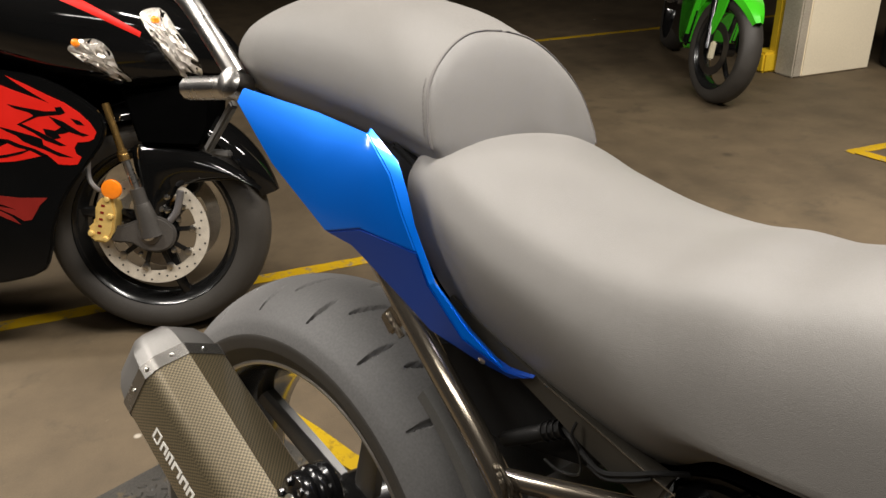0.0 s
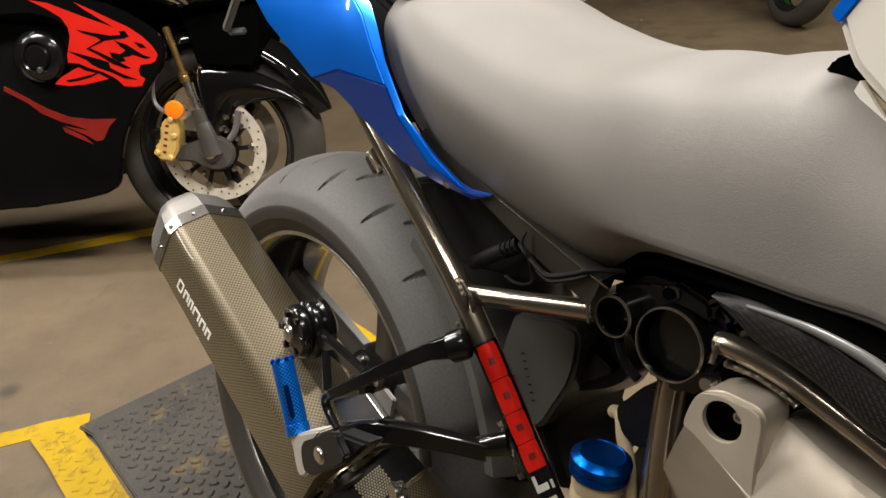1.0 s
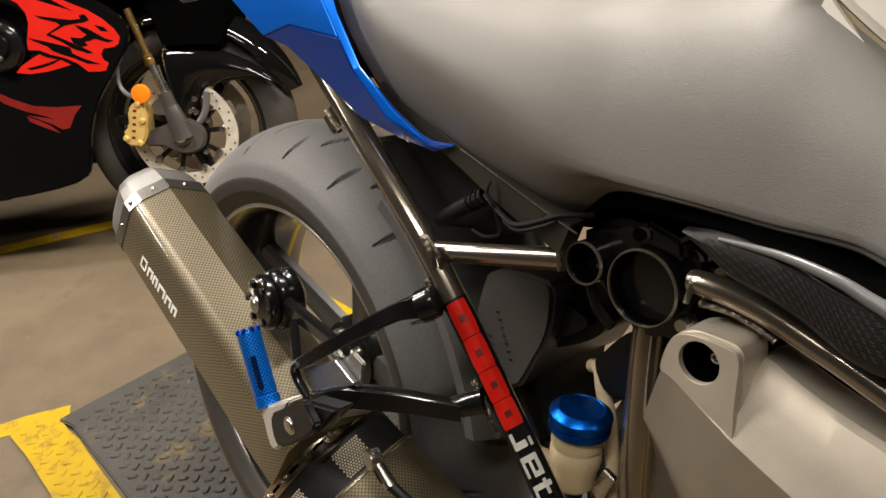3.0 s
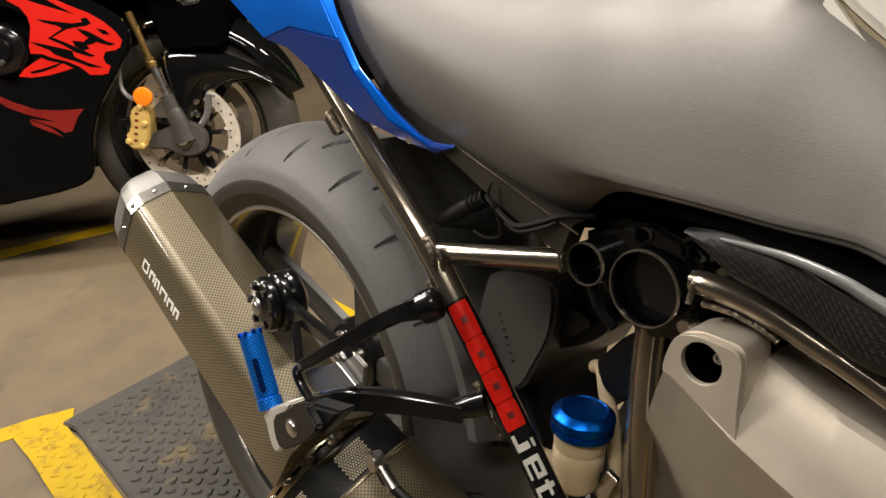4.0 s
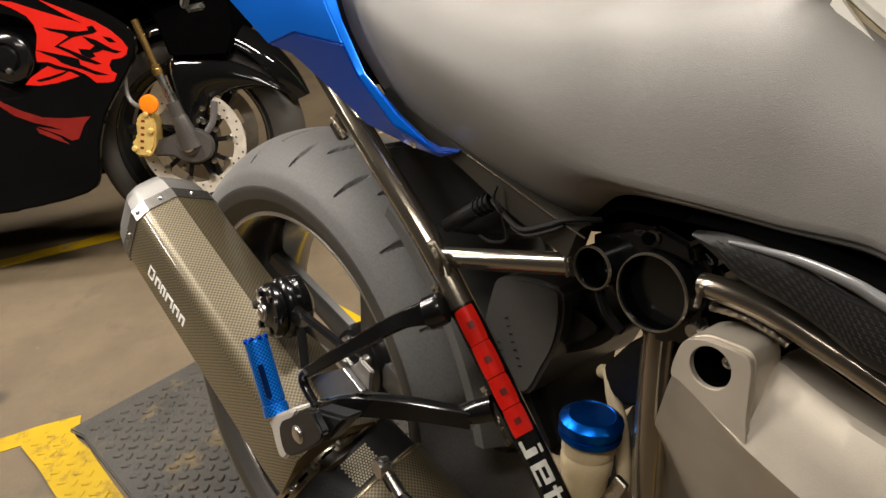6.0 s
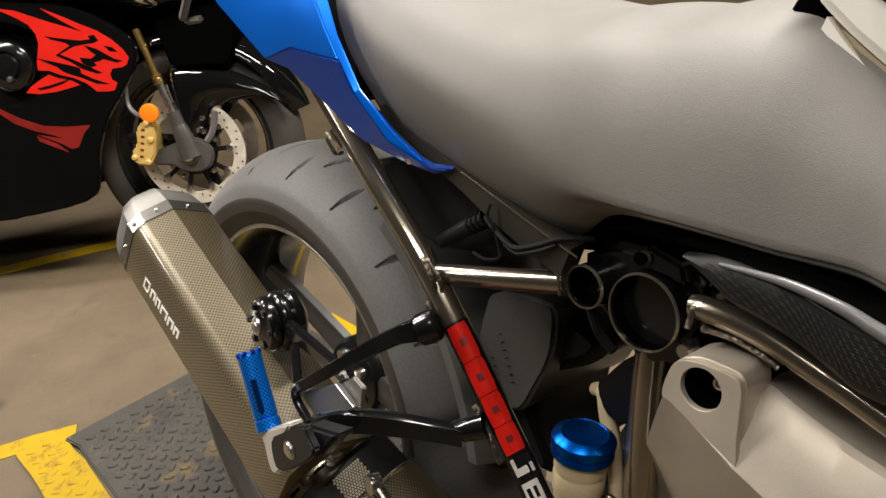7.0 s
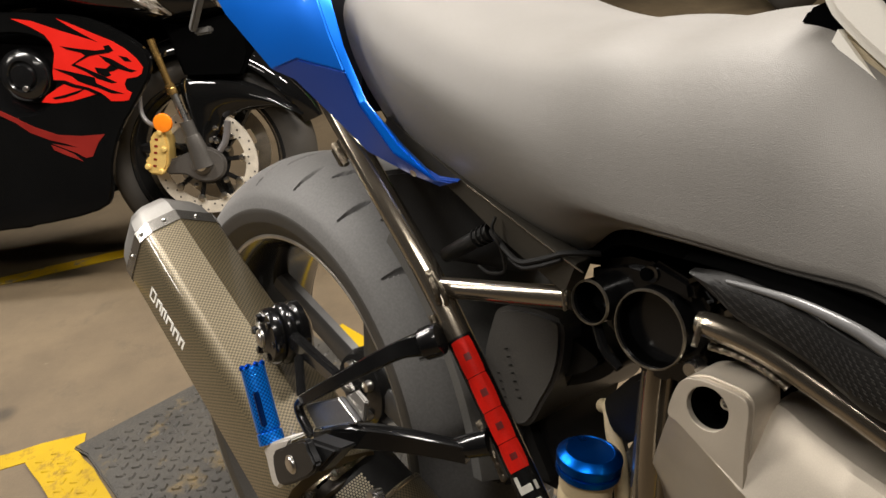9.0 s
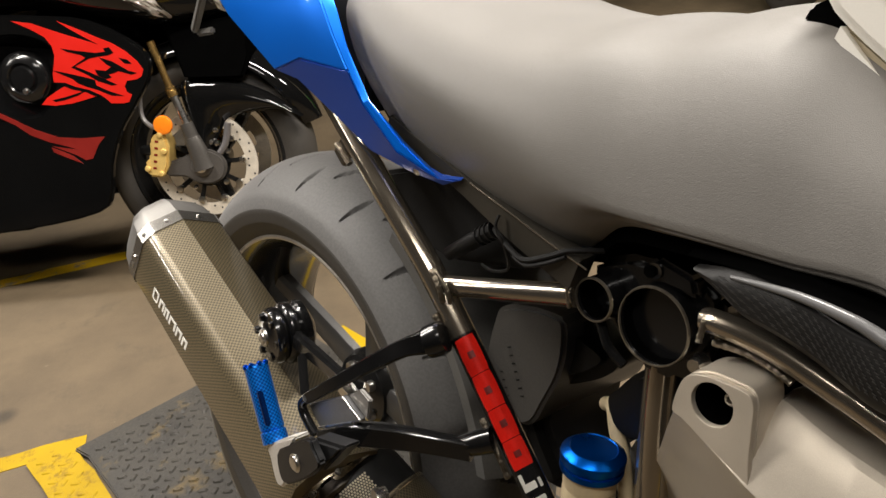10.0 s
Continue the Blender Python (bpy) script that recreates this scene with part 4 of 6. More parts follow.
res = part("fluid_reservoir", lathe([(0, 0.470), (0.016, 0.470), (0.0185, 0.474), (0.0190, 0.488), (0.0208, 0.492), (0.0212, 0.500), (0.0212, 0.505), (0.0203, 0.507), (0.0203, 0.5095), (0.0213, 0.511), (0.0215, 0.520), (0.0222, 0.522), (0.0222, 0.532)], (0.463, -0.098, 0), (0, 0, 1), 40), CREAM, bike, "cream plastic brake fluid reservoir")
cap = part("reservoir_cap", lathe([(0.0225, 0.5232), (0.0246, 0.5236), (0.0250, 0.5245), (0.0250, 0.5285), (0.0236, 0.5290), (0.0236, 0.5312), (0.0252, 0.5318), (0.0257, 0.5372), (0.0252, 0.5390), (0.0195, 0.5432), (0.0188, 0.5433), (0.0180, 0.5426), (0.0, 0.5428)], (0.463, -0.098, 0), (0, 0, 1), 56), ANODISED, res, "blue anodised screw cap")
part("cap_ring", lathe([(0.0249, 0.5250), (0.0252, 0.5254), (0.0252, 0.5274), (0.0249, 0.5278)], (0.463, -0.098, 0), (0, 0, 1), 48, False), ANODISED, cap)
part("hose", sweep([(0.466, -0.098, 0.472), (0.470, -0.098, 0.445), (0.485, -0.09, 0.42), (0.50, -0.08, 0.38)], 0.007, 10, 5), BLACK_PLASTIC, res, "black rubber hose")
part("bracket", rbox((0.012, 0.006, 0.03), pose(0.487, -0.088, 0.478, 0, 20, 0), 0.001), STEEL, res)


def plate_with_hole(outline, hole, r, y0, y1, slope=(0, 0), n=28):
    """An (x, z) plate with a round hole right through it."""
    bm = bmesh.new()
    def loop(pts):
        vs = [bm.verts.new((x, y0 + slope[0] * x + slope[1] * z, z)) for x, z in pts]
        return [bm.edges.new((vs[i], vs[(i + 1) % len(vs)])) for i in range(len(vs))]
    es = loop(outline) + loop([(hole[0] + r * math.cos(2 * math.pi * k / n), hole[1] + r * math.sin(2 * math.pi * k / n)) for k in range(n)])
    bmesh.ops.triangle_fill(bm, use_beauty=True, edges=es)
    bmesh.ops.recalc_face_normals(bm, faces=bm.faces)
    ext = bmesh.ops.extrude_face_region(bm, geom=list(bm.faces))
    for v in ext["geom"]:
        if isinstance(v, bmesh.types.BMVert):
            v.co.y += y1 - y0
    bmesh.ops.recalc_face_normals(bm, faces=bm.faces)
    es = [e for e in bm.edges if len(e.link_faces) == 2 and e.calc_face_angle(0) > radians(35)]
    bmesh.ops.bevel(bm, geom=es, offset=0.0018, segments=3, affect="EDGES", clamp_overlap=True)
    return bm


# silver side cover: a lug with a deep bolt hole, an upper slope and a lower flank
LUG_FACE = [(0.5526, 0.6395), (0.5540, 0.6540), (0.5585, 0.6650), (0.5690, 0.6700), (0.5830, 0.6712), (0.5965, 0.6708), (0.6015, 0.6650), (0.6030, 0.6500), (0.6046, 0.6330), (0.6070, 0.6140), (0.5975, 0.6180), (0.5871, 0.6233), (0.5694, 0.6326), (0.5590, 0.6372)]
cover = part("side_cover", plate_with_hole(round_off(LUG_FACE, 4), (0.5772, 0.6545), 0.0136, -0.1505, -0.146), SILVER, bike, "silver-grey painted side cover with a recessed bolt")
part("lug_body", plate_with_hole(round_off([(0.5555, 0.640), (0.5555, 0.6575), (0.5595, 0.6665), (0.5705, 0.6725), (0.5830, 0.6735), (0.5965, 0.6730), (0.6022, 0.6660), (0.6040, 0.650), (0.6050, 0.638), (0.6020, 0.6260), (0.5850, 0.6300), (0.5690, 0.6350)], 4), (0.5772, 0.6545), 0.0142, -0.1466, -0.116), SILVER, cover)
# cup walls painted black for the shade down the bolt hole
cup = part("bolt_cup", lathe([(0.0136, -0.1462), (0.0136, -0.118), (0.0, -0.118)], (0.5772, 0, 0.6545), (0, 1, 0), 28, False), SHADE_BLACK, cover, "bolt recess with its shade painted black")
part("bolt", lathe([(0.0, -0.1325), (0.0018, -0.1325), (0.0022, -0.1350), (0.0036, -0.1350), (0.0042, -0.1340), (0.0042, -0.118)], (0.5800, 0, 0.6535), (0, 1, 0), 12), STEEL, cup, "bright steel bolt head")


def sheet(rows, thick=0.004):
    """A bent sheet through rows of points, thick inwards."""
    return rings_mesh([list(r) + [(p[0], p[1] + thick, p[2] - thick * 0.3) for p in reversed(r)] for r in rows])


# its skin: an upper slope down to a ridge, then a flank that falls back under it
RIDGE = [(0.5530, 0.6390, 0.6385, -0.136), (0.5600, 0.6370, 0.6375, -0.136), (0.5704, 0.6332, 0.6345, -0.138), (0.5880, 0.6240, 0.6300, -0.140), (0.6000, 0.6182, 0.6540, -0.124), (0.6060, 0.6150, 0.6575, -0.126), (0.6140, 0.6120, 0.6555, -0.127), (0.6250, 0.6078, 0.6520, -0.128), (0.6471, 0.6000, 0.6455, -0.128), (0.6780, 0.5890, 0.6390, -0.128), (0.7300, 0.5700, 0.6270, -0.126), (0.8400, 0.5250, 0.5900, -0.120)]
rows = []
for i in range(49):
    x = 0.5530 + 0.287 * (i / 48) ** 1.4
    zr, ze, ye = lerp_table(RIDGE, x)
    yr = -0.1500 - 0.0012 * min(1, (x - 0.553) / 0.05)
    back = 0.020 + 0.010 * min(1, (x - 0.553) / 0.03)
    rows.append([(x, ye + back, ze + 0.004), (x, ye + 0.005, ze + 0.0030), (x, ye, ze)] + [(x, ye + (yr - ye) * k ** 0.8, ze + (zr - ze) * k) for k in (0.3, 0.6, 0.88)]
                + [(x + 0.0005, yr, zr), (x - 0.001, yr + 0.0022, zr - 0.004), (x - 0.010, yr + 0.014, zr - 0.022), (x - 0.026, yr + 0.036, zr - 0.060), (x - 0.046, yr + 0.068, zr - 0.120), (x - 0.060, yr + 0.095, zr - 0.19)])
part("cover_flank", sheet(rows), SILVER, cover, "", 26, False)

# textured black panel below the seat, with its satin edge
mesh_mat = surf("satin_black_knee_plastic", (0.012, 0.0115, 0.011), 0.45, vary=0.15, scale=20, bump=0.15, fine=600, spec=0.3)
KNURL_BLACK = surf("worn_knurl_plastic", (0.045, 0.043, 0.040), 0.33, vary=0.2, scale=40, bump=0.1, fine=600)
TRIM = [(0.548, 0.737), (0.585, 0.739), (0.615, 0.736), (0.634, 0.731), (0.650, 0.728), (0.672, 0.731), (0.72, 0.748)]
edge_pts = smooth_path([(x, -0.152, z) for x, z in TRIM], 6)
rings = []
for p in edge_pts:
    f = (p.x - 0.548) / 0.17
    k = min(1.0, 0.15 + (p.x - 0.548) / 0.030)  # tapers to a tip at its front end
    x0, z0 = p.x + 0.006 * (1 - k), p.z - 0.003 * (1 - k)
    rings.append([(x0 + a * k, p.y + b, z0 - c * k) for a, b, c in ((0, 0.004, 0), (0.002, -0.001, 0.004), (0.006, -0.003, 0.010 + 0.009 * f), (0.010, -0.002, 0.018 + 0.020 * f), (0.012, 0.003, 0.022 + 0.024 * f), (0.008, 0.012, 0.012 + 0.012 * f))])
trim = part("knee_panel", rings_mesh(rings), mesh_mat, bike, "black knurled plastic side panel")


def knee_face(u, v):
    """A point on the panel's face: u along it in rings, v down it from 0 to 1."""
    k = max(0, min(int(u), len(rings) - 2))
    a, b = (Vector(rings[k + m][1]).lerp(Vector(rings[k + m][2]), v * 2) if v < 0.5 else Vector(rings[k + m][2]).lerp(Vector(rings[k + m][3]), v * 2 - 1) for m in (0, 1))
    return a.lerp(b, u - k)


bm = bmesh.new()
for i in range(1, 24):
    for j in range(7):
        u0 = i * 1.5 + (0.75 if j % 2 else 0.0)
        if u0 < 3 - j * 0.2 or u0 > len(rings) - 2.2:
            continue
        for dv, du in ((0.0, 0.0), (0.052, 0.22)):
            v0 = 0.08 + j * 0.13 + dv
            q = [knee_face(u0 + du + e, v0 + w) for e, w in ((0, -0.012), (0.75, 0.012), (0.75, 0.040), (0, 0.016))]
            base = [bm.verts.new(p + Vector((0, 0.0004, -0.0001))) for p in q]
            c = sum(q, Vector()) / 4
            top = [bm.verts.new(p.lerp(c, 0.2) + Vector((-0.0001, -0.0007, 0.0004))) for p in q]
            bm.faces.new(top)
            for k in range(4):
                bm.faces.new((base[k], base[(k + 1) % 4], top[(k + 1) % 4], top[k]))
tagged(part("knurl", bm, KNURL_BLACK, trim, "rows of small raised dashes", 20), kind="stuff")
part("satin_edge", sweep([(x + 0.028, -0.153, z - 0.002) for x, z in TRIM[0:]], [0.0012, 0.0026, 0.0034, 0.0040, 0.0046, 0.005, 0.005], 12, 6), surf("satin_grey_plastic", (0.12, 0.12, 0.12), 0.3, vary=0.1, scale=20), trim, "satin dark grey raised edge")
part("upper_trim", sheet([[(x - 0.002, -0.150, z + 0.001), (x + 0.0, -0.140, z + 0.008), (x, -0.115, z + 0.012)] for x, z in TRIM], 0.003), SHADE_BLACK, trim)

# fuel tank, only its rear right corner comes near
tank = part("fuel_tank", prism([(0.560, 0.900), (0.5721, 0.8802), (0.5765, 0.8745), (0.5840, 0.8685), (0.5955, 0.8600), (0.6110, 0.8500), (0.650, 0.826), (0.72, 0.79), (0.95, 0.79), (1.02, 0.88), (0.95, 0.985), (0.78, 1.01), (0.64, 0.985), (0.578, 0.935)], -0.100, 0.085, 0.006), WHITE, bike, "white and blue painted fuel tank")
part("tank_grille", prism([(0.600, 0.887), (0.609, 0.879), (0.640, 0.862), (0.68, 0.845), (0.74, 0.85), (0.74, 0.90), (0.66, 0.945), (0.615, 0.920)], -0.1030, -0.097, 0.001), mesh_mat, tank, "black mesh inlay")
part("tank_stripe", prism([(0.558, 0.902), (0.564, 0.897), (0.583, 0.932), (0.643, 0.980), (0.638, 0.988), (0.575, 0.937)], -0.1015, 0.08, 0.0005), BLUE, tank, "bright blue stripe")
part("tank_underside", prism([(0.5828, 0.8690), (0.5960, 0.8610), (0.6110, 0.8510), (0.72, 0.79), (0.72, 0.745), (0.66, 0.795), (0.6120, 0.8370), (0.5950, 0.8520), (0.5825, 0.8630)], -0.0935, 0.08, 0.002), surf("tan_underside_plastic", (0.36, 0.30, 0.20), 0.5, vary=0.1), tank, "tan lower edge of the tank")
part("tank_skirt", prism([(0.5830, 0.8677), (0.5812, 0.8612), (0.5909, 0.8531), (0.6137, 0.8363), (0.66, 0.795), (0.72, 0.745), (0.72, 0.756), (0.66, 0.803), (0.6126, 0.8414), (0.5964, 0.8546)], -0.0985, -0.085, 0), WHITE, tank, "white skirt below the tank")
# solid black block where there is only a shaded gap
part("tank_recess", prism([(0.556, 0.866), (0.5600, 0.8760), (0.5670, 0.8800), (0.60, 0.89), (0.60, 0.845), (0.575, 0.860)], -0.088, 0.06, 0.002), SHADE_BLACK, tank, "black block standing in for the shade behind the tank")

# ---- exhaust ----
C0, C1 = Vector((-0.072, -0.195, 0.557)), Vector((0.245, -0.195, 0.4185))
CD = (C1 - C0).normalized()
OCT = [(0.0570 * math.cos(radians(a)), 0.0570 * math.sin(radians(a))) for a in (147, 200, 207, 250, 257, 300, 307, 350, 357, 40, 47, 96, 128, 134.5)]


def can_ring(c, k, turn=0.0):
    """The silencer's many-sided section, square to its axis."""
    side = Vector((0, 1, 0))
    top = side.cross(CD).normalized() * -1
    return [c + (side * (a * math.cos(turn) - b * math.sin(turn)) + top * (a * math.sin(turn) + b * math.cos(turn))) * k for a, b in OCT]


TURN = 0.0
silencer = part("silencer", bevel(rings_mesh([can_ring(C0.lerp(C1, t), k, TURN) for t, k in ((0, 1), (0.02, 1.0), (0.5, 1.0), (0.9, 1.0), (0.97, 0.985), (1.0, 0.96))]), 0.0022, 2, 14), CARBON, bike, "golden-grey carbon weave exhaust silencer", 40)
BAND_METAL = surf("bright_titanium", (0.34, 0.325, 0.30), 0.26, 0.9, vary=0.15, scale=30, bump=0.1, fine=900, depth=0.0003)
part("rear_band", bevel(rings_mesh([can_ring(C0 + CD * d, k, TURN) for d, k in ((-0.010, 1.0), (-0.010, 1.020), (0.006, 1.020), (0.006, 1.0))]), 0.0008), BAND_METAL, silencer, "riveted titanium band", 25)
part("end_cap", bevel(rings_mesh([can_ring(C0 + CD * d, k, TURN) for d, k in ((-0.004, 0.99), (-0.012, 0.985), (-0.030, 0.93), (-0.046, 0.80), (-0.056, 0.64), (-0.058, 0.58), (-0.052, 0.52), (-0.02, 0.48))]), 0.0012), TITAN, silencer, "brushed titanium end cap", 25)
side_v, top_v = Vector((0, 1, 0)), Vector((0, 1, 0)).cross(CD).normalized() * -1
for j in range(len(OCT)):
    a, b = OCT[j], OCT[(j + 1) % len(OCT)]
    if math.dist(a, b) < 0.01:
        continue
    mx, my = (a[0] + b[0]) / 2, (a[1] + b[1]) / 2
    rx, ry = mx * math.cos(TURN) - my * math.sin(TURN), mx * math.sin(TURN) + my * math.cos(TURN)
    nrm = (side_v * rx + top_v * ry)
    part("rivet", lathe([(0, 0.0022), (0.0016, 0.0018), (0.0026, 0.0004), (0.0028, -0.001)], C0 - CD * 0.002 + nrm * 1.022, nrm, 10), STEEL, silencer)
# brand mark on the silencer as plain white strokes
MARK_A = radians(173.5)
mark_n = side_v * math.cos(MARK_A) + top_v * math.sin(MARK_A)
mark_t = side_v * math.sin(MARK_A) - top_v * math.cos(MARK_A)


def can_mark(u0, u1, v0, v1):
    """A thin white bar on the flat side: u along the axis, v across it."""
    bm = bmesh.new()
    base = C0 + mark_n * 0.0512 - mark_t * 0.006
    vs = [bm.verts.new(base + CD * u + mark_t * v) for u, v in ((u0, v0), (u1, v0), (u1, v1), (u0, v1))]
    bm.faces.new(vs)
    bmesh.ops.recalc_face_normals(bm, faces=bm.faces)
    bmesh.ops.solidify(bm, geom=list(bm.faces), thickness=0.0004)
    return bm


strokes = [can_mark(0.050, 0.053, -0.007, 0.007), can_mark(0.050, 0.062, 0.0052, 0.007), can_mark(0.050, 0.062, -0.007, -0.0052), can_mark(0.060, 0.063, -0.005, 0.007)]
u = 0.067
for w in (0.011, 0.010, 0.016, 0.012, 0.011):
    # each sign is a few plain bars
    strokes.append(can_mark(u, u + 0.0034, -0.0062, 0.0052))
    strokes.append(can_mark(u + w - 0.0034, u + w, -0.0052, 0.0062))
    strokes.append(can_mark(u + 0.0034, u + w - 0.0034, 0.0030, 0.0058))
    u += w + 0.0022
for st in strokes:
    part("mark_bar", st, LETTER_WHITE, silencer)

K0, KD = Vector((0.213, -0.176, 0.395)), Vector((0.818, 0.229, -0.527)).normalized()
K_S = KD.cross(Vector((0, 1, 0))).normalized()
K_T = KD.cross(K_S)
BAND = surf("straw_tinted_steel", (0.55, 0.47, 0.34), 0.26, 1.0, vary=0.2, scale=40, bump=0.1, fine=700, depth=0.0003)
pipe = part("exhaust_pipe", lathe([(0.050, -0.006), (0.068, 0.0), (0.0700, 0.004), (0.0705, 0.05), (0.070, 0.06)], K0, KD, 64, False), surf("black_chamber_coating", (0.018, 0.018, 0.018), 0.45, 0.2, vary=0.3, scale=20, bump=0.3, fine=500), bike, "black coated exhaust chamber with perforated patches")
part("clamp", lathe([(0.068, -0.001), (0.0725, -0.001), (0.0730, 0.0), (0.0730, 0.0045), (0.0722, 0.005), (0.0722, 0.006), (0.0730, 0.0065), (0.0730, 0.0105), (0.0725, 0.012), (0.068, 0.012)], K0, KD, 72, False), BAND, pipe, "straw-tinted steel clamp band")
part("heat_shield", lathe([(0.0700, 0.050), (0.0735, 0.052), (0.0745, 0.056), (0.0750, 0.150), (0.073, 0.20)], K0, KD, 64, False), CARBON, pipe, "golden carbon heat shield")
part("shield_edge", lathe([(0.0742, 0.0515), (0.0752, 0.0525), (0.0752, 0.0545), (0.0742, 0.0555)], K0, KD, 64, False), BAND, pipe)


def chamber_at(deg, h, r=0.0):
    """A point on the chamber: degrees round it, metres along it, and the way out."""
    d = K_S * math.cos(radians(deg)) + K_T * math.sin(radians(deg))
    return K0 + KD * h + d * (0.0705 + r), d


for deg in range(-150, 210, 24):
    p, d = chamber_at(deg, 0.0055, 0.0025)
    part("clamp_bolt", lathe([(0.0012, 0.0016), (0.0014, 0.0030), (0.0030, 0.0028), (0.0036, 0.0015), (0.0036, -0.002)], p, d, 12), STEEL, pipe)
    p, d = chamber_at(deg + 12, 0.0055, 0.0027)
    # slots are black bars, their inner dark put into the colour
    part("clamp_slot", between(p - KD.cross(d) * 0.006, p + KD.cross(d) * 0.006, 0.0030, 0.0008, 0.0003, d), SHADE_BLACK, pipe)
bm = bmesh.new()
for i in range(0, 100):
    for j in range(11):
        if i % 25 > 10:
            continue
        p, d = chamber_at(3.4 + 2.4 * (i % 25) + 60 * (i // 25) + (1.2 if j % 2 else 0.0), 0.022 + j * 0.0025, 0.0002)
        t1, t2 = KD, KD.cross(d)
        vs = [bm.verts.new(p + (t1 * math.cos(k * math.pi / 3) + t2 * math.sin(k * math.pi / 3)) * 0.00100 + d * 0.0004) for k in range(6)]
        wall = [bm.verts.new(v.co + (v.co - p) * 0.25 - d * 0.0008) for v in vs]
        bm.faces.new(vs)
        for k in range(6):
            bm.faces.new((vs[k], vs[(k + 1) % 6], wall[(k + 1) % 6], wall[k]))
tagged(part("perforation", bm, surf("bare_dot_metal", (0.70, 0.63, 0.48), 0.4, 0.3, vary=0.2), pipe, "rows of bare metal dots"), kind="stuff")
part("link_pipe", sweep([C1 - CD * 0.01, C1 + CD * 0.002, K0 + KD * 0.002], 0.030, 24, 4), PIPE, pipe)
bl = part("brake_line", sweep([(0.350, -0.214, 0.478), (0.362, -0.216, 0.470), (0.385, -0.212, 0.462), (0.42, -0.20, 0.44), (0.45, -0.19, 0.40)], 0.0048, 10, 6), BLACK_PLASTIC, bike, "black brake hose with steel fitting")
part("banjo", joined(lathe([(0, -0.006), (0.008, -0.006), (0.009, -0.003), (0.009, 0.004), (0, 0.004)], (0.347, -0.214, 0.479), (0.2, 1, 0), 16), sweep([(0.350, -0.214, 0.478), (0.372, -0.215, 0.466)], 0.0058, 10, 1)), STEEL, bl, "bright steel banjo fitting")

# ---- pillion footrest and its hanger ----
BAR = [(-1, -0.45), (-0.8, -0.7), (0.8, -0.7), (1, -0.45), (1, 0.45), (0.8, 0.7), (-0.8, 0.7), (-1, 0.45)]
hanger = part("footrest_hanger", joined(sweep([(0.2642, -0.232, 0.5375), (0.3038, -0.222, 0.5715), (0.3320, -0.210, 0.5960), (0.3462, -0.195, 0.6085), (0.3562, -0.184, 0.6145)], [0.0048, 0.0056, 0.0064, 0.0072, 0.0095], 12, 5, BAR),
                lathe([(0.0110, -0.006), (0.0130, -0.004), (0.0135, 0.006), (0.0125, 0.010)], (0.3600, -0.178, 0.6155), (0.5, 0.4, 0.35), 20)), BLACK_METAL, bike, "black forged footrest hanger")
part("lower_arm", joined(sweep([(0.2850, -0.232, 0.5120), (0.3129, -0.230, 0.5275), (0.3333, -0.225, 0.5365), (0.3632, -0.207, 0.5415), (0.3890, -0.189, 0.5420), (0.4105, -0.178, 0.5440)], [0.0045, 0.0085, 0.0098, 0.0090, 0.0082, 0.0080], 12, 5, BAR),
                sweep([(0.4000, -0.180, 0.5430), (0.4100, -0.174, 0.5485), (0.4200, -0.166, 0.5540)], [0.0080, 0.0095, 0.0105], 16, 4)), BLACK_METAL, hanger)
part("hanger_nose", sweep([(0.2650, -0.233, 0.5390), (0.2595, -0.234, 0.5310), (0.2640, -0.234, 0.5220), (0.2800, -0.234, 0.5115)], 0.0042, 10, 5), BLACK_METAL, hanger)
part("hanger_web", prism([(0.2605, 0.5290), (0.3122, 0.5615), (0.3373, 0.5515), (0.2785, 0.5150)], -0.2285, -0.2225, 0.0012), surf("bare_grey_web", (0.15, 0.15, 0.155), 0.34, 0.5, vary=0.1), hanger, "smooth dark grey web plate")
for p, q in (((0.2785, -0.2290, 0.5155), (0.3365, -0.2290, 0.5510)), ((0.3125, -0.2290, 0.5610), (0.3370, -0.2290, 0.5518))):
    part("web_edge", sweep([p, q], 0.0011, 8, 1), STEEL, hanger, "bare silver edge")
part("web_plate", prism([(0.3130, 0.5610), (0.3290, 0.5740), (0.3420, 0.5700), (0.3400, 0.5510)], -0.2240, -0.2200, 0.001), TITAN, hanger, "bare silver inner plate")
part("hanger_arm", between((0.2440, -0.222, 0.5260), (0.2230, -0.212, 0.5560), 0.008, 0.011, 0.002), BLACK_METAL, hanger)
part("hanger_arm", between((0.2960, -0.217, 0.5660), (0.1960, -0.200, 0.5560), 0.009, 0.014, 0.003, taper=1.25), BLACK_METAL, hanger)
spool_c = Vector((0.1705, -0.1835, 0.551))
spool = part("exhaust_mount", lathe([(0, -0.034), (0.013, -0.034), (0.016, -0.0315), (0.0245, -0.0305), (0.0270, -0.027), (0.0270, -0.021), (0.0240, -0.0195), (0.0280, -0.017), (0.0295, -0.014), (0.0295, -0.009), (0.0265, -0.006), (0.0295, -0.003), (0.0295, 0.003), (0.0250, 0.006), (0.014, 0.012)], spool_c, (0.12, 1, 0), 40), BLACK_METAL, bike, "black ribbed rubber exhaust mount")
part("mount_bolt", lathe([(0, -0.0385), (0.0040, -0.0388), (0.0056, -0.0380), (0.0060, -0.0365), (0.0085, -0.036), (0.0090, -0.032)], spool_c, (0.12, 1, 0), 20), STEEL, spool, "steel socket bolt")
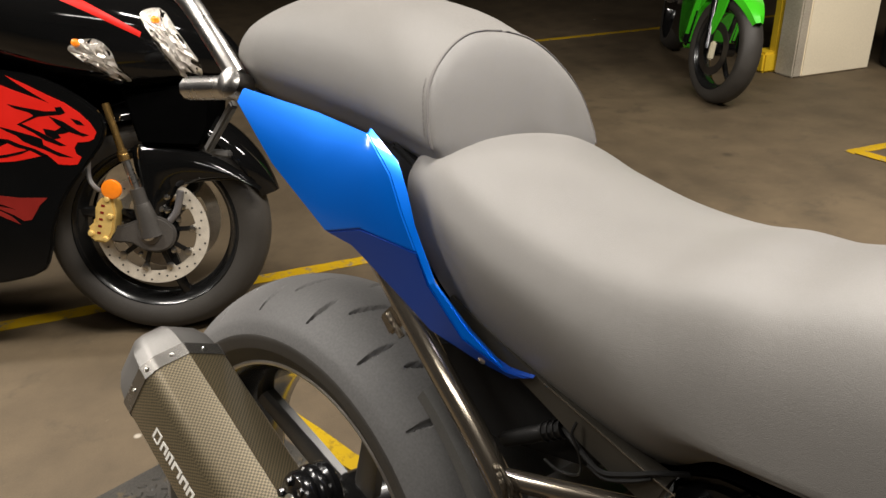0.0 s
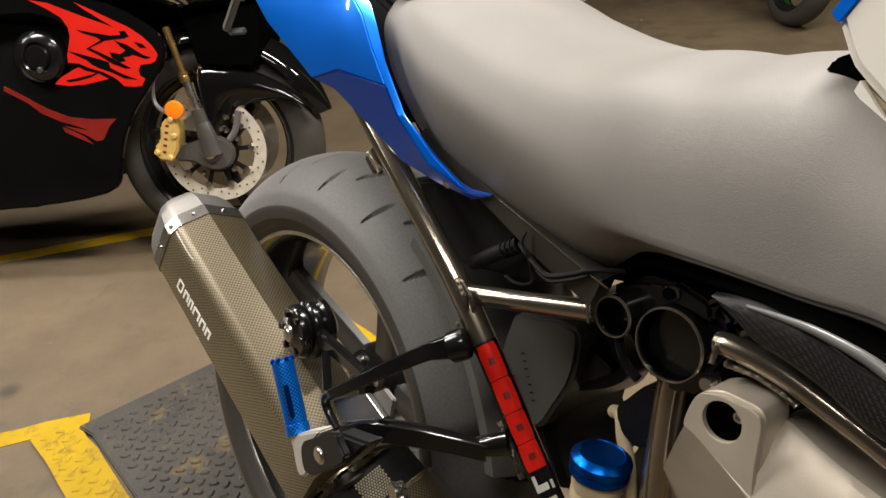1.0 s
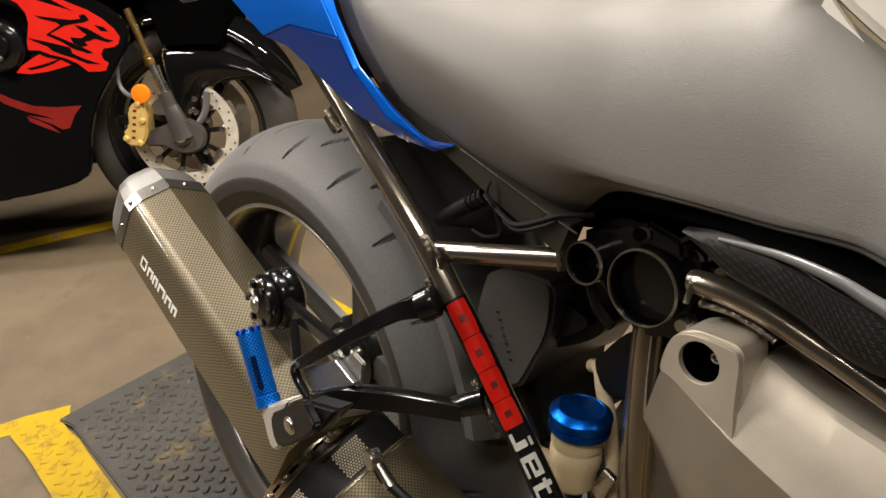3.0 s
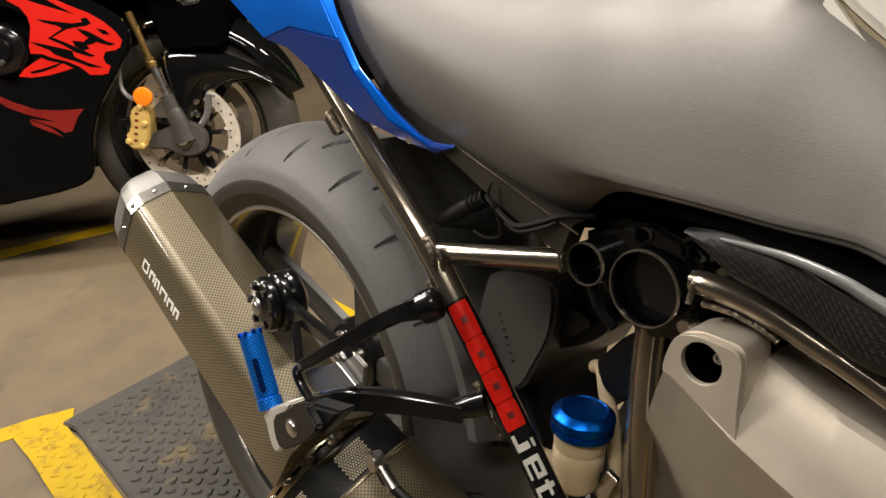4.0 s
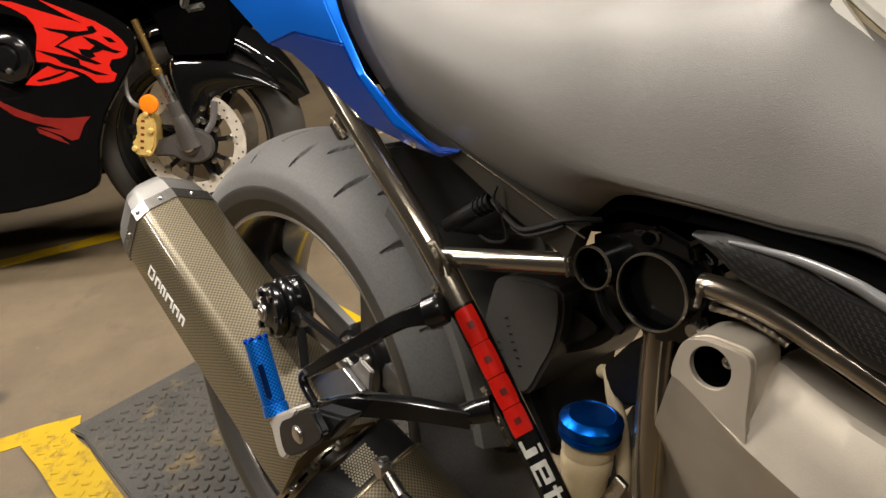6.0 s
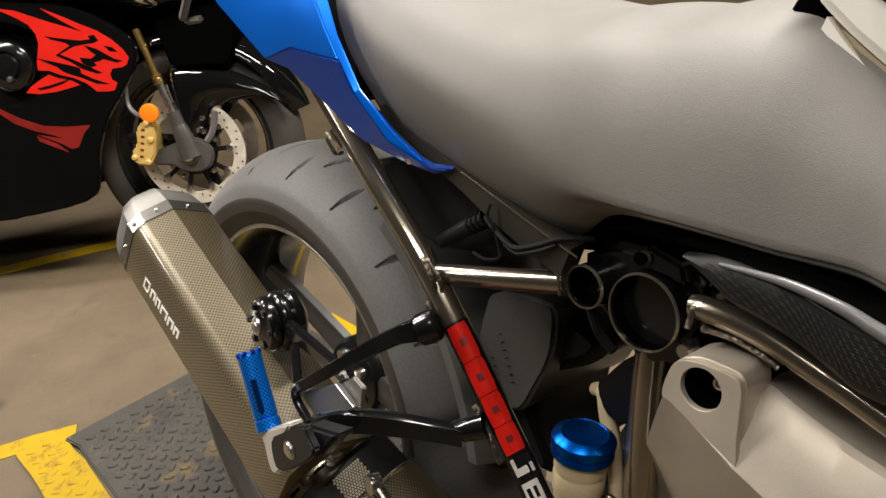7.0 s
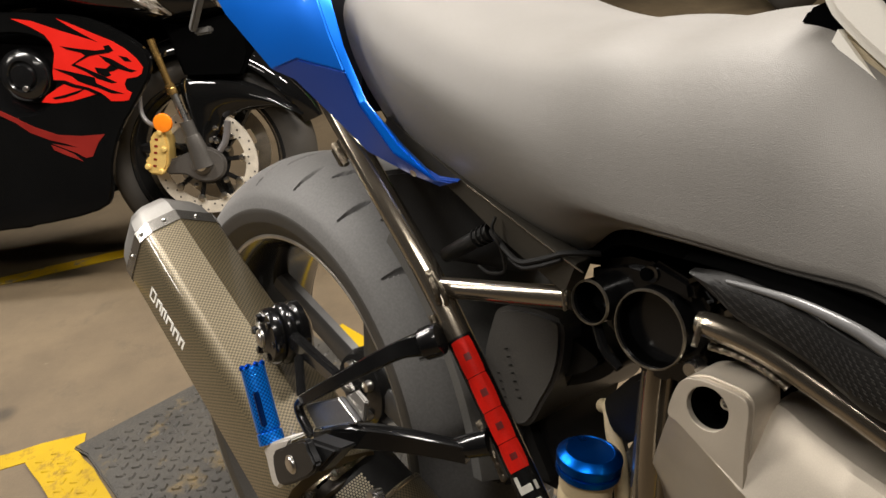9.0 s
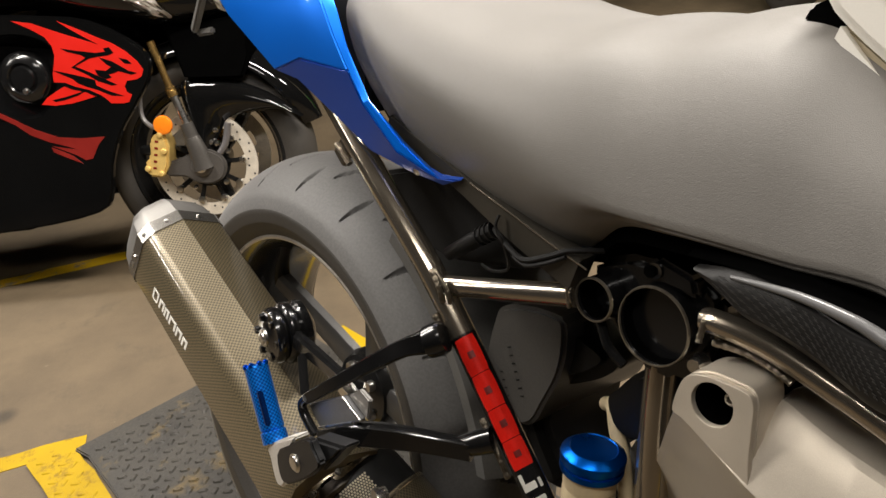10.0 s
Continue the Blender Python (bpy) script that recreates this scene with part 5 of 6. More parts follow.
for k in range(6):
    a = radians(60 * k)
    part("flange_bolt", lathe([(0, -0.0345), (0.0036, -0.034), (0.0044, -0.030)], spool_c + Vector((0.0190 * math.cos(a), 0, 0.0190 * math.sin(a))), (0.12, 1, 0), 8), BLACK_METAL, spool)
P_TOP, P_MID, P_END = Vector((0.213, -0.252, 0.554)), Vector((0.249, -0.254, 0.496)), Vector((0.256, -0.258, 0.452))
PD = (P_MID - P_TOP).normalized()
PL = (P_MID - P_TOP).length
KNURL = weave("blue_knurled_aluminium", (0.0, 0.07, 0.42), (0.01, 0.24, 0.85), 0.0018, 0.34, 0.7, 0.2, 1.0)
peg = part("footrest", lathe([(0.0, 0.0), (0.0075, 0.0), (0.0100, 0.0015), (0.0105, 0.004), (0.0105, PL - 0.012), (0.0098, PL - 0.0115), (0.0098, PL - 0.010), (0.0110, PL - 0.0095), (0.0112, PL), (0.0, PL)], P_TOP, PD, 32), KNURL, bike, "blue anodised knurled pillion footrest, folded up")
for k in range(8):
    a = 2 * math.pi * k / 8
    n_ = PD.orthogonal().normalized()
    part("notch", rbox((0.004, 0.004, 0.005), Matrix.Translation(P_TOP + PD * 0.0005 + (n_ * math.cos(a) + PD.cross(n_) * math.sin(a)) * 0.0093), 0.001), ANODISED, peg)
part("slot", between(P_TOP + PD * 0.022 + Vector((0.0075, -0.0065, 0.004)), P_TOP + PD * 0.052 + Vector((0.0075, -0.0065, 0.004)), 0.005, 0.004, 0.001), surf("deep_blue_slot", (0.0, 0.02, 0.12), 0.4, 0.8), peg)
part("footrest_base", joined(prism(round_off([(0.2500, 0.4960), (0.2900, 0.5255), (0.2900, 0.5180), (0.2760, 0.5000), (0.2720, 0.4860), (0.2780, 0.4750), (0.2690, 0.4645), (0.2604, 0.4665), (0.2520, 0.4850)], 3), -0.262, -0.246, 0.002)), surf("bare_cast_aluminium", (0.62, 0.60, 0.56), 0.42, 0.5, vary=0.15, scale=60, bump=0.3, fine=500), peg, "bare aluminium footrest base")
clevis = part("clevis", joined(prism(round_off([(0.2760, 0.5050), (0.2920, 0.5200), (0.3230, 0.5440), (0.3320, 0.5390), (0.3400, 0.5250), (0.3000, 0.4890), (0.2830, 0.4830)], 3), -0.269, -0.2615, 0.0018), prism([(0.3000, 0.5230), (0.3158, 0.5359), (0.3485, 0.5465), (0.3587, 0.5506), (0.3290, 0.5130), (0.31, 0.505)], -0.258, -0.240, 0.003)), surf("satin_black_casting", (0.012, 0.012, 0.0125), 0.4, 0.0, vary=0.2, scale=30, bump=0.1, fine=700, spec=0.3), hanger)
part("clevis_pin", lathe([(0, -0.0022), (0.0052, -0.0022), (0.0062, -0.0016), (0.0066, -0.0006), (0.0078, -0.0004), (0.0080, 0.001)], (0.3060, -0.2690, 0.5125), (0, 1, 0), 24), STEEL, hanger, "round bright steel pin")

# ---- black and red sports motorcycle beside it ----
sport = thing("sports_motorcycle", Matrix.Translation((-1.146, 0.413, 0.0)) @ pose(0, 0, 0, 0, 0, 48) @ pose(0, 0, 0, -10, 0, 0) @ Matrix.Scale(0.965, 4), "black faired sports motorcycle with red flame graphics", "motorcycle")
SX = Vector((0, 0, 0.288))
fw = part("front_wheel", rim_mesh(SX, 0.213, 0.050, 80), RIM_BLACK, sport, "black front wheel with drilled brake discs")
part("tyre", tyre_mesh(SX, 0.288, 0.062, 0.212, 0, 120), TYRE_DARK, fw, "worn black road tyre", 60)
for k in range(3):
    part("spoke", spoke(SX, 120 * k + 38, 0.03, 0.193, -0.010, -0.018, 0.020, 0.013, 8), RIM_BLACK, fw)
part("hub", lathe([(0, -0.075), (0.026, -0.075), (0.032, -0.06), (0.040, -0.05), (0.040, 0.05), (0.03, 0.07), (0, 0.07)], SX, (0, 1, 0), 32), RIM_BLACK, fw)


def disc_ring(r0, r1, y, t, holes, scallops):
    """A floating disc ring with lobes inside and drilled holes."""
    bm = bmesh.new()
    n = 160
    outer = [(r1 * math.cos(2 * math.pi * k / n), r1 * math.sin(2 * math.pi * k / n)) for k in range(n)]
    inner = []
    for k in range(n):
        a = 2 * math.pi * k / n
        w = math.cos(a * scallops)
        r = r0 - (0.011 if w > 0.62 else 0.0)
        inner.append((r * math.cos(a), r * math.sin(a)))
    vs = [[bm.verts.new((SX.x + p[0], yy, SX.z + p[1])) for p in loop] for loop, yy in ((outer, y), (inner, y), (inner, y + t), (outer, y + t))]
    for a, b in ((0, 1), (1, 2), (2, 3), (3, 0)):
        for k in range(n):
            q = (k + 1) % n
            bm.faces.new((vs[a][k], vs[a][q], vs[b][q], vs[b][k]))
    return bm


disc = part("brake_disc", disc_ring(0.109, 0.141, -0.074, 0.005, 0, 10), DISC, fw, "drilled steel brake disc", 30)
part("brake_disc", disc_ring(0.106, 0.141, 0.069, 0.005, 0, 10), DISC, fw, "drilled steel brake disc", 30)
HOLE = surf("drilled_hole_shadow", (0.03, 0.028, 0.025), 0.7)
for k in range(40):
    a = 2 * math.pi * k / 40
    r = (0.117, 0.125, 0.133)[k % 3]
    part("drill_hole", lathe([(0.0, -0.0004), (0.0026, -0.0006), (0.0030, 0.0004)], (SX.x + r * math.cos(a), -0.074, SX.z + r * math.sin(a)), (0, 1, 0), 8), HOLE, disc)
part("disc_carrier", lathe([(0.030, -0.068), (0.060, -0.068), (0.064, -0.062), (0.060, -0.058), (0.030, -0.058)], SX, (0, 1, 0), 48, False), RIM_BLACK, fw)
for a in [2 * math.pi * k / 10 for k in range(10)]:
    part("carrier_arm", joined(*[between((SX.x + 0.050 * math.cos(a), -0.070, SX.z + 0.055 * math.sin(a)), (SX.x + 0.100 * math.cos(a), -0.071, SX.z + 0.100 * math.sin(a)), 0.012, 0.006, 0.002, (0, 1, 0))]), RIM_BLACK, fw)
for k in range(10):
    a = 2 * math.pi * k / 10
    part("disc_bobbin", lathe([(0.003, -0.081), (0.0080, -0.0805), (0.0092, -0.079), (0.0092, -0.069), (0, -0.069)], (SX.x + 0.1015 * math.cos(a), 0, SX.z + 0.1015 * math.sin(a)), (0, 1, 0), 14), STEEL, fw)
for k in range(5):
    a = 2 * math.pi * (k + 0.3) / 5
    part("carrier_bolt", lathe([(0, -0.082), (0.006, -0.081), (0.007, -0.078), (0.007, -0.070)], (SX.x + 0.072 * math.cos(a), 0, SX.z + 0.072 * math.sin(a)), (0, 1, 0), 10), STEEL, fw)
# fork leg, axle clamp, caliper, reflector
fork = part("fork_leg", sweep([(0.004, -0.098, 0.280), (-0.003, -0.098, 0.325), (-0.0110, -0.098, 0.362), (-0.0120, -0.098, 0.366), (-0.0195, -0.098, 0.403)], [0.030, 0.025, 0.021, 0.0185, 0.0175], 20, 5), surf("dark_grey_fork_paint", (0.085, 0.078, 0.070), 0.36, 0.5, vary=0.2), sport, "upside-down fork leg with gold outer tube")
part("stanchion", sweep([(-0.018, -0.098, 0.395), (-0.0375, -0.098, 0.485)], 0.0098, 18, 1), STEEL, fork, "bright chromed fork tube")
part("gold_tube", joined(lathe([(0.0105, -0.012), (0.0134, -0.011), (0.0136, 0.003), (0.0120, 0.005), (0.0130, 0.007), (0.0128, 0.012), (0.0090, 0.016)], (-0.0395, -0.098, 0.486), (-0.19, 0, 0.98), 24), sweep([(-0.041, -0.098, 0.495), (-0.064, -0.098, 0.615)], 0.0092, 18, 1)), GOLD_FORK, fork, "gold anodised fork tube")
part("fork_leg", sweep([(0.000, 0.098, 0.290), (-0.031, 0.098, 0.490), (-0.075, 0.098, 0.700)], 0.018, 14, 2), GOLD_FORK, sport)
part("axle_clamp", joined(lathe([(0, -0.114), (0.018, -0.114), (0.026, -0.112), (0.028, -0.108), (0.028, -0.086), (0, -0.086)], SX, (0, 1, 0), 32), prism(round_off([(-0.105, 0.302), (-0.060, 0.313), (-0.02, 0.325), (0.020, 0.330), (0.052, 0.312), (0.064, 0.285), (0.052, 0.253), (0.020, 0.238), (-0.020, 0.244), (-0.050, 0.264), (-0.098, 0.272)], 3), -0.106, -0.088, 0.005)), surf("grey_axle_clamp", (0.13, 0.12, 0.11), 0.4, 0.6, vary=0.2), fork)
part("axle_cap", lathe([(0.005, -0.118), (0.006, -0.121), (0.013, -0.121), (0.016, -0.119), (0.016, -0.112)], SX, (0, 1, 0), 20), STEEL, fork, "bright axle cap")
caliper = part("brake_caliper", joined(prism([(-0.098, 0.390), (-0.074, 0.392), (-0.070, 0.350), (-0.082, 0.300), (-0.104, 0.270), (-0.140, 0.280), (-0.146, 0.312), (-0.124, 0.330), (-0.118, 0.370)], -0.122, -0.060, 0.006)), GOLD, sport, "gold painted brake caliper with red lettering bars")
for x, z in ((-0.086, 0.384), (-0.084, 0.340), (-0.104, 0.283), (-0.137, 0.300)):
    part("caliper_bolt", lathe([(0, -0.128), (0.006, -0.127), (0.008, -0.124), (0.008, -0.118)], (x, 0, z), (0, 1, 0), 12), GOLD, caliper)
for k in range(5):
    part("caliper_mark", rbox((0.009, 0.001, 0.006), pose(-0.098 - k * 0.005, -0.1224, 0.368 - k * 0.017, 0, 15, 0), 0.0003), RED_DARK, caliper)
part("reflector", lathe([(0, -0.126), (0.020, -0.126), (0.024, -0.124), (0.025, -0.118), (0, -0.118)], (-0.072, 0, 0.408), (0, 1, 0), 32), ORANGE, sport, "round orange side reflector")
part("brake_hose", sweep([(-0.085, -0.10, 0.395), (-0.110, -0.112, 0.410), (-0.125, -0.11, 0.440), (-0.120, -0.10, 0.50)], 0.006, 8, 6), surf("braided_hose", (0.35, 0.33, 0.32), 0.35, 0.7, vary=0.2), sport)
# front mudguard
rows = []
for i in range(33):
    a = radians(14 + 122 * i / 32)
    d = Vector((math.cos(a), 0, math.sin(a)))
    pin = 1.0 - 0.55 * max(0, (6 - i) / 6) ** 1.5
    rows.append([SX + d * r + Vector((0, y * pin, 0)) for r, y in ((0.284, -0.082), (0.300, -0.079), (0.315, -0.062), (0.324, -0.034), (0.328, 0), (0.324, 0.034), (0.315, 0.062), (0.300, 0.079), (0.284, 0.082), (0.297, 0.075), (0.312, 0.058), (0.324, 0), (0.312, -0.058), (0.297, -0.075))])
guard_f = part("front_mudguard", rings_mesh(rows), GLOSS_BLACK, sport, "gloss black front mudguard")
LOBE_TOP = [(0.285, 0.386, 0), (0.255, 0.412, 0), (0.212, 0.448, 0), (0.158, 0.479, 0), (0.1025, 0.499, 0), (0.0594, 0.507, 0), (-0.0159, 0.506, 0), (-0.0233, 0.4423, 0), (-0.005, 0.3654, 0), (-0.008, 0.300, 0)]
LOBE_FOOT = [(0.282, 0.383, 0), (0.2476, 0.399, 0), (0.20, 0.408, 0), (0.15, 0.409, 0), (0.115, 0.407, 0), (0.0819, 0.398, 0), (0.066, 0.378, 0), (0.046, 0.35, 0), (0.030, 0.322, 0), (0.012, 0.295, 0)]
rows = []
for p, q in zip(smooth_path(LOBE_TOP, 5), smooth_path(LOBE_FOOT, 5)):
    skin = [(p.lerp(q, k / 10), 0.024 * math.sin(math.pi * k / 10) ** 0.75) for k in range(11)]
    rows.append([(v.x, -0.074 - rise, v.y) for v, rise in skin] + [(v.x, -0.070 - rise * 0.8, v.y) for v, rise in skin[::-1]])
part("mudguard_lobe", rings_mesh(rows), GLOSS_BLACK, guard_f)
for x, z in ((0.048, 0.375), (0.030, 0.345), (0.045, 0.340)):
    part("mudguard_bolt", lathe([(0, -0.090), (0.006, -0.089), (0.008, -0.085), (0.008, -0.076)], (x, 0, z), (0, 1, 0), 12), STEEL, guard_f)
part("mudguard_stay", sweep([(0.085, -0.086, 0.39), (0.070, -0.088, 0.34), (0.05, -0.09, 0.315)], 0.009, 10, 4), surf("grey_stay", (0.18, 0.17, 0.17), 0.35, 0.5), guard_f)
# side fairing with its opening, engine and graphics
YF = -0.155
FAIR = [(-0.62, 0.74), (-0.394, 0.722), (-0.308, 0.710), (-0.183, 0.684), (-0.071, 0.607), (-0.058, 0.545), (-0.110, 0.475), (-0.172, 0.403), (-0.212, 0.325), (-0.232, 0.255), (-0.28, 0.205), (-0.50, 0.18), (-0.80, 0.18), (-0.98, 0.23), (-0.92, 0.34), (-0.70, 0.42)]
OPEN = [(-0.408, 0.672), (-0.337, 0.660), (-0.290, 0.628), (-0.293, 0.569), (-0.318, 0.516), (-0.362, 0.471), (-0.424, 0.468), (-0.50, 0.48), (-0.60, 0.53), (-0.62, 0.60), (-0.54, 0.66)]


def filled(loops, y0, y1, edge):
    """An (x, z) plate with openings, drawn out in y."""
    bm = bmesh.new()
    es = []
    for pts in loops:
        vs = [bm.verts.new((x, y0, z)) for x, z in pts]
        es += [bm.edges.new((vs[i], vs[(i + 1) % len(vs)])) for i in range(len(vs))]
    bmesh.ops.triangle_fill(bm, use_beauty=True, edges=es)
    ext = bmesh.ops.extrude_face_region(bm, geom=list(bm.faces))
    for v in ext["geom"]:
        if isinstance(v, bmesh.types.BMVert):
            v.co.y += y1 - y0
    bmesh.ops.recalc_face_normals(bm, faces=bm.faces)
    return bevel(bm, edge, 2, 50)


fairing = part("side_fairing", filled([round_off(FAIR), round_off(OPEN)], YF, YF + 0.022, 0.006), GLOSS_BLACK, sport, "gloss black side fairing with red flame graphics")
part("side_fairing", filled([round_off(FAIR)], 0.135, 0.155, 0.006), GLOSS_BLACK, sport)
part("belly_pan", prism([(-0.30, 0.26), (-0.37, 0.20), (-0.50, 0.17), (-0.80, 0.17), (-0.97, 0.22), (-0.9, 0.3)], -0.135, 0.135, 0.02), GLOSS_BLACK, sport)
eng = part("engine", prism([(-0.27, 0.64), (-0.28, 0.45), (-0.36, 0.32), (-0.72, 0.30), (-0.78, 0.55), (-0.62, 0.70)], -0.105, 0.11, 0.02), BLACK_METAL, sport, "dark engine casing behind the fairing opening")
part("clutch_cover", lathe([(0, -0.140), (0.028, -0.138), (0.034, -0.130), (0.040, -0.136), (0.058, -0.132), (0.068, -0.120), (0.070, -0.10)], (-0.395, 0, 0.565), (0, 1, 0), 36), BLACK_METAL, eng)
part("cover_bolt", lathe([(0, -0.146), (0.006, -0.145), (0.008, -0.142), (0.008, -0.13)], (-0.392, 0, 0.535), (0, 1, 0), 10), STEEL, eng)
FLAME = [
    [(-0.372, 0.7052), (-0.3249, 0.6944), (-0.287, 0.6766), (-0.2489, 0.6588), (-0.1975, 0.6368), (-0.1693, 0.6241), (-0.2079, 0.6514), (-0.2376, 0.6735), (-0.2595, 0.692), (-0.2171, 0.6698), (-0.1738, 0.6447), (-0.1362, 0.6243), (-0.1065, 0.6006), (-0.0843, 0.5749), (-0.0738, 0.5532), (-0.082, 0.5377), (-0.095, 0.5322), (-0.1214, 0.5311), (-0.1305, 0.5183), (-0.1283, 0.5041), (-0.1172, 0.4958), (-0.1289, 0.4789), (-0.1452, 0.4779), (-0.1738, 0.4812), (-0.1873, 0.4968), (-0.1969, 0.5049), (-0.2355, 0.4981), (-0.2739, 0.4925), (-0.3185, 0.4919), (-0.3522, 0.4986), (-0.3345, 0.5135), (-0.3004, 0.5293), (-0.2806, 0.5368), (-0.3063, 0.5495), (-0.3037, 0.5686), (-0.294, 0.5923), (-0.2869, 0.612), (-0.2875, 0.6351), (-0.2996, 0.6581), (-0.3291, 0.6802)],
]
LOW_FLAME = [
    [(-0.4868, 0.5025), (-0.4242, 0.4624), (-0.3865, 0.438), (-0.3336, 0.4132), (-0.2762, 0.4039), (-0.2127, 0.4011), (-0.2339, 0.3831), (-0.2581, 0.349), (-0.2769, 0.3467), (-0.2982, 0.3623), (-0.3547, 0.3922), (-0.2888, 0.3746), (-0.3182, 0.3881), (-0.3591, 0.4029), (-0.4048, 0.427), (-0.434, 0.4549), (-0.4903, 0.4914)],
    [(-0.3584, 0.3897), (-0.3295, 0.3747), (-0.3063, 0.3603), (-0.2866, 0.3388), (-0.3197, 0.3559), (-0.3548, 0.376)],
]
STROKES = [
    [(-0.2679, 0.6274), (-0.2316, 0.6178), (-0.184, 0.6069), (-0.1582, 0.6066), (-0.1603, 0.6149), (-0.1456, 0.6159), (-0.1379, 0.6015), (-0.1505, 0.5975), (-0.1795, 0.5968), (-0.2016, 0.5953), (-0.2419, 0.5808), (-0.2166, 0.5669), (-0.179, 0.5446), (-0.1478, 0.5244), (-0.1624, 0.5247), (-0.1949, 0.5395), (-0.2188, 0.5589), (-0.2525, 0.5793), (-0.2111, 0.5978), (-0.2205, 0.6057), (-0.2534, 0.6176)],
    [(-0.1771, 0.5952), (-0.1473, 0.5822), (-0.111, 0.5548), (-0.0913, 0.547), (-0.1063, 0.5446), (-0.1391, 0.558), (-0.1631, 0.5772)],
    [(-0.1947, 0.5671), (-0.1673, 0.5612), (-0.1504, 0.5703), (-0.1349, 0.5575), (-0.1476, 0.5535), (-0.1624, 0.5524), (-0.1574, 0.5436), (-0.1726, 0.5411), (-0.1913, 0.553)],
    [(-0.1284, 0.5882), (-0.1084, 0.5818), (-0.0985, 0.5698), (-0.1164, 0.5732)],
    [(-0.3011, 0.578), (-0.2676, 0.5673), (-0.221, 0.5509), (-0.2012, 0.543), (-0.2006, 0.5291), (-0.173, 0.512), (-0.1364, 0.4952), (-0.1688, 0.5003), (-0.2007, 0.5179), (-0.2269, 0.5293), (-0.246, 0.5398), (-0.2572, 0.5522), (-0.2825, 0.5662)],
    [(-0.3217, 0.5064), (-0.2836, 0.5106), (-0.2449, 0.5174), (-0.2263, 0.5209), (-0.2542, 0.51), (-0.2902, 0.5029), (-0.3143, 0.5014)],
    [(-0.312, 0.5502), (-0.2783, 0.5449), (-0.2553, 0.5326), (-0.222, 0.5204), (-0.1929, 0.5031), (-0.2118, 0.5038), (-0.2306, 0.5158), (-0.2643, 0.5266), (-0.2834, 0.5372)],
]
for pts in FLAME + LOW_FLAME:
    part("graphic", filled([pts], YF - 0.0012, YF + 0.002, 0), RED if pts in FLAME else RED_DARK, fairing, "red flame graphic" if pts in FLAME else "dark red flame graphic")
for pts in STROKES:
    part("stroke", filled([pts], YF - 0.0018, YF + 0.001, 0), GLOSS_BLACK, fairing, "black stroke across the red graphic")


# nose with lamps
NOSE = [(-0.45, 0.205, 0.73, 0.93), (-0.30, 0.205, 0.715, 0.95), (-0.15, 0.195, 0.668, 0.93), (0.0, 0.168, 0.640, 0.895), (0.12, 0.128, 0.645, 0.84), (0.20, 0.080, 0.655, 0.785), (0.245, 0.040, 0.665, 0.735), (0.262, 0.012, 0.675, 0.70)]


def nose_point(x, ang, off=0.0):
    w, z0, z1 = lerp_table(NOSE, x)
    zc, h = (z0 + z1) / 2, (z1 - z0) / 2
    c, s = math.cos(radians(ang)), math.sin(radians(ang))
    return Vector((x, -(abs(c) ** 0.75) * (1 if c > 0 else -1) * (w + off), zc + (abs(s) ** 0.85) * (1 if s > 0 else -1) * (h + off)))


nose = part("nose_cowl", rings_mesh([[nose_point(-0.45 + 0.712 * i / 40, a) for a in range(0, 360, 9)] for i in range(41)]), GLOSS_BLACK, sport, "gloss black nose cowl with red stripe")


def nose_patch(corners, off, nu=12, nv=8, rough=0.0):
    """A patch lying on the nose between four (x, angle) corners."""
    (x0, a0), (x1, a1), (x2, a2), (x3, a3) = corners
    rows = []
    rnd = random.Random(11)
    for i in range(nu + 1):
        u = i / nu
        row = []
        for j in range(nv + 1):
            v = j / nv
            x = (x0 * (1 - u) + x1 * u) * (1 - v) + (x3 * (1 - u) + x2 * u) * v
            a = (a0 * (1 - u) + a1 * u) * (1 - v) + (a3 * (1 - u) + a2 * u) * v
            bulge = math.sin(math.pi * u) * math.sin(math.pi * v)
            row.append(nose_point(x, a, off * (0.25 + bulge) + rnd.uniform(0, rough)))
        rows.append(row)
    bm = bmesh.new()
    vs = [[bm.verts.new(p) for p in r] for r in rows]
    for p, q in zip(vs, vs[1:]):
        for i in range(nv):
            bm.faces.new((p[i], p[i + 1], q[i + 1], q[i]))
    bmesh.ops.recalc_face_normals(bm, faces=bm.faces)
    bmesh.ops.solidify(bm, geom=list(bm.faces), thickness=0.001)
    return bm


part("nose_stripe", nose_patch([(-0.14, 44), (0.060, 8), (0.056, 3), (-0.14, 30)], 0.0015), RED, nose, "red stripe")
CHROME_BOWL = surf("lamp_bowl", (0.50, 0.47, 0.43), 0.2, 0.55, vary=0.3, scale=60, bump=0.2, fine=70, depth=0.002)


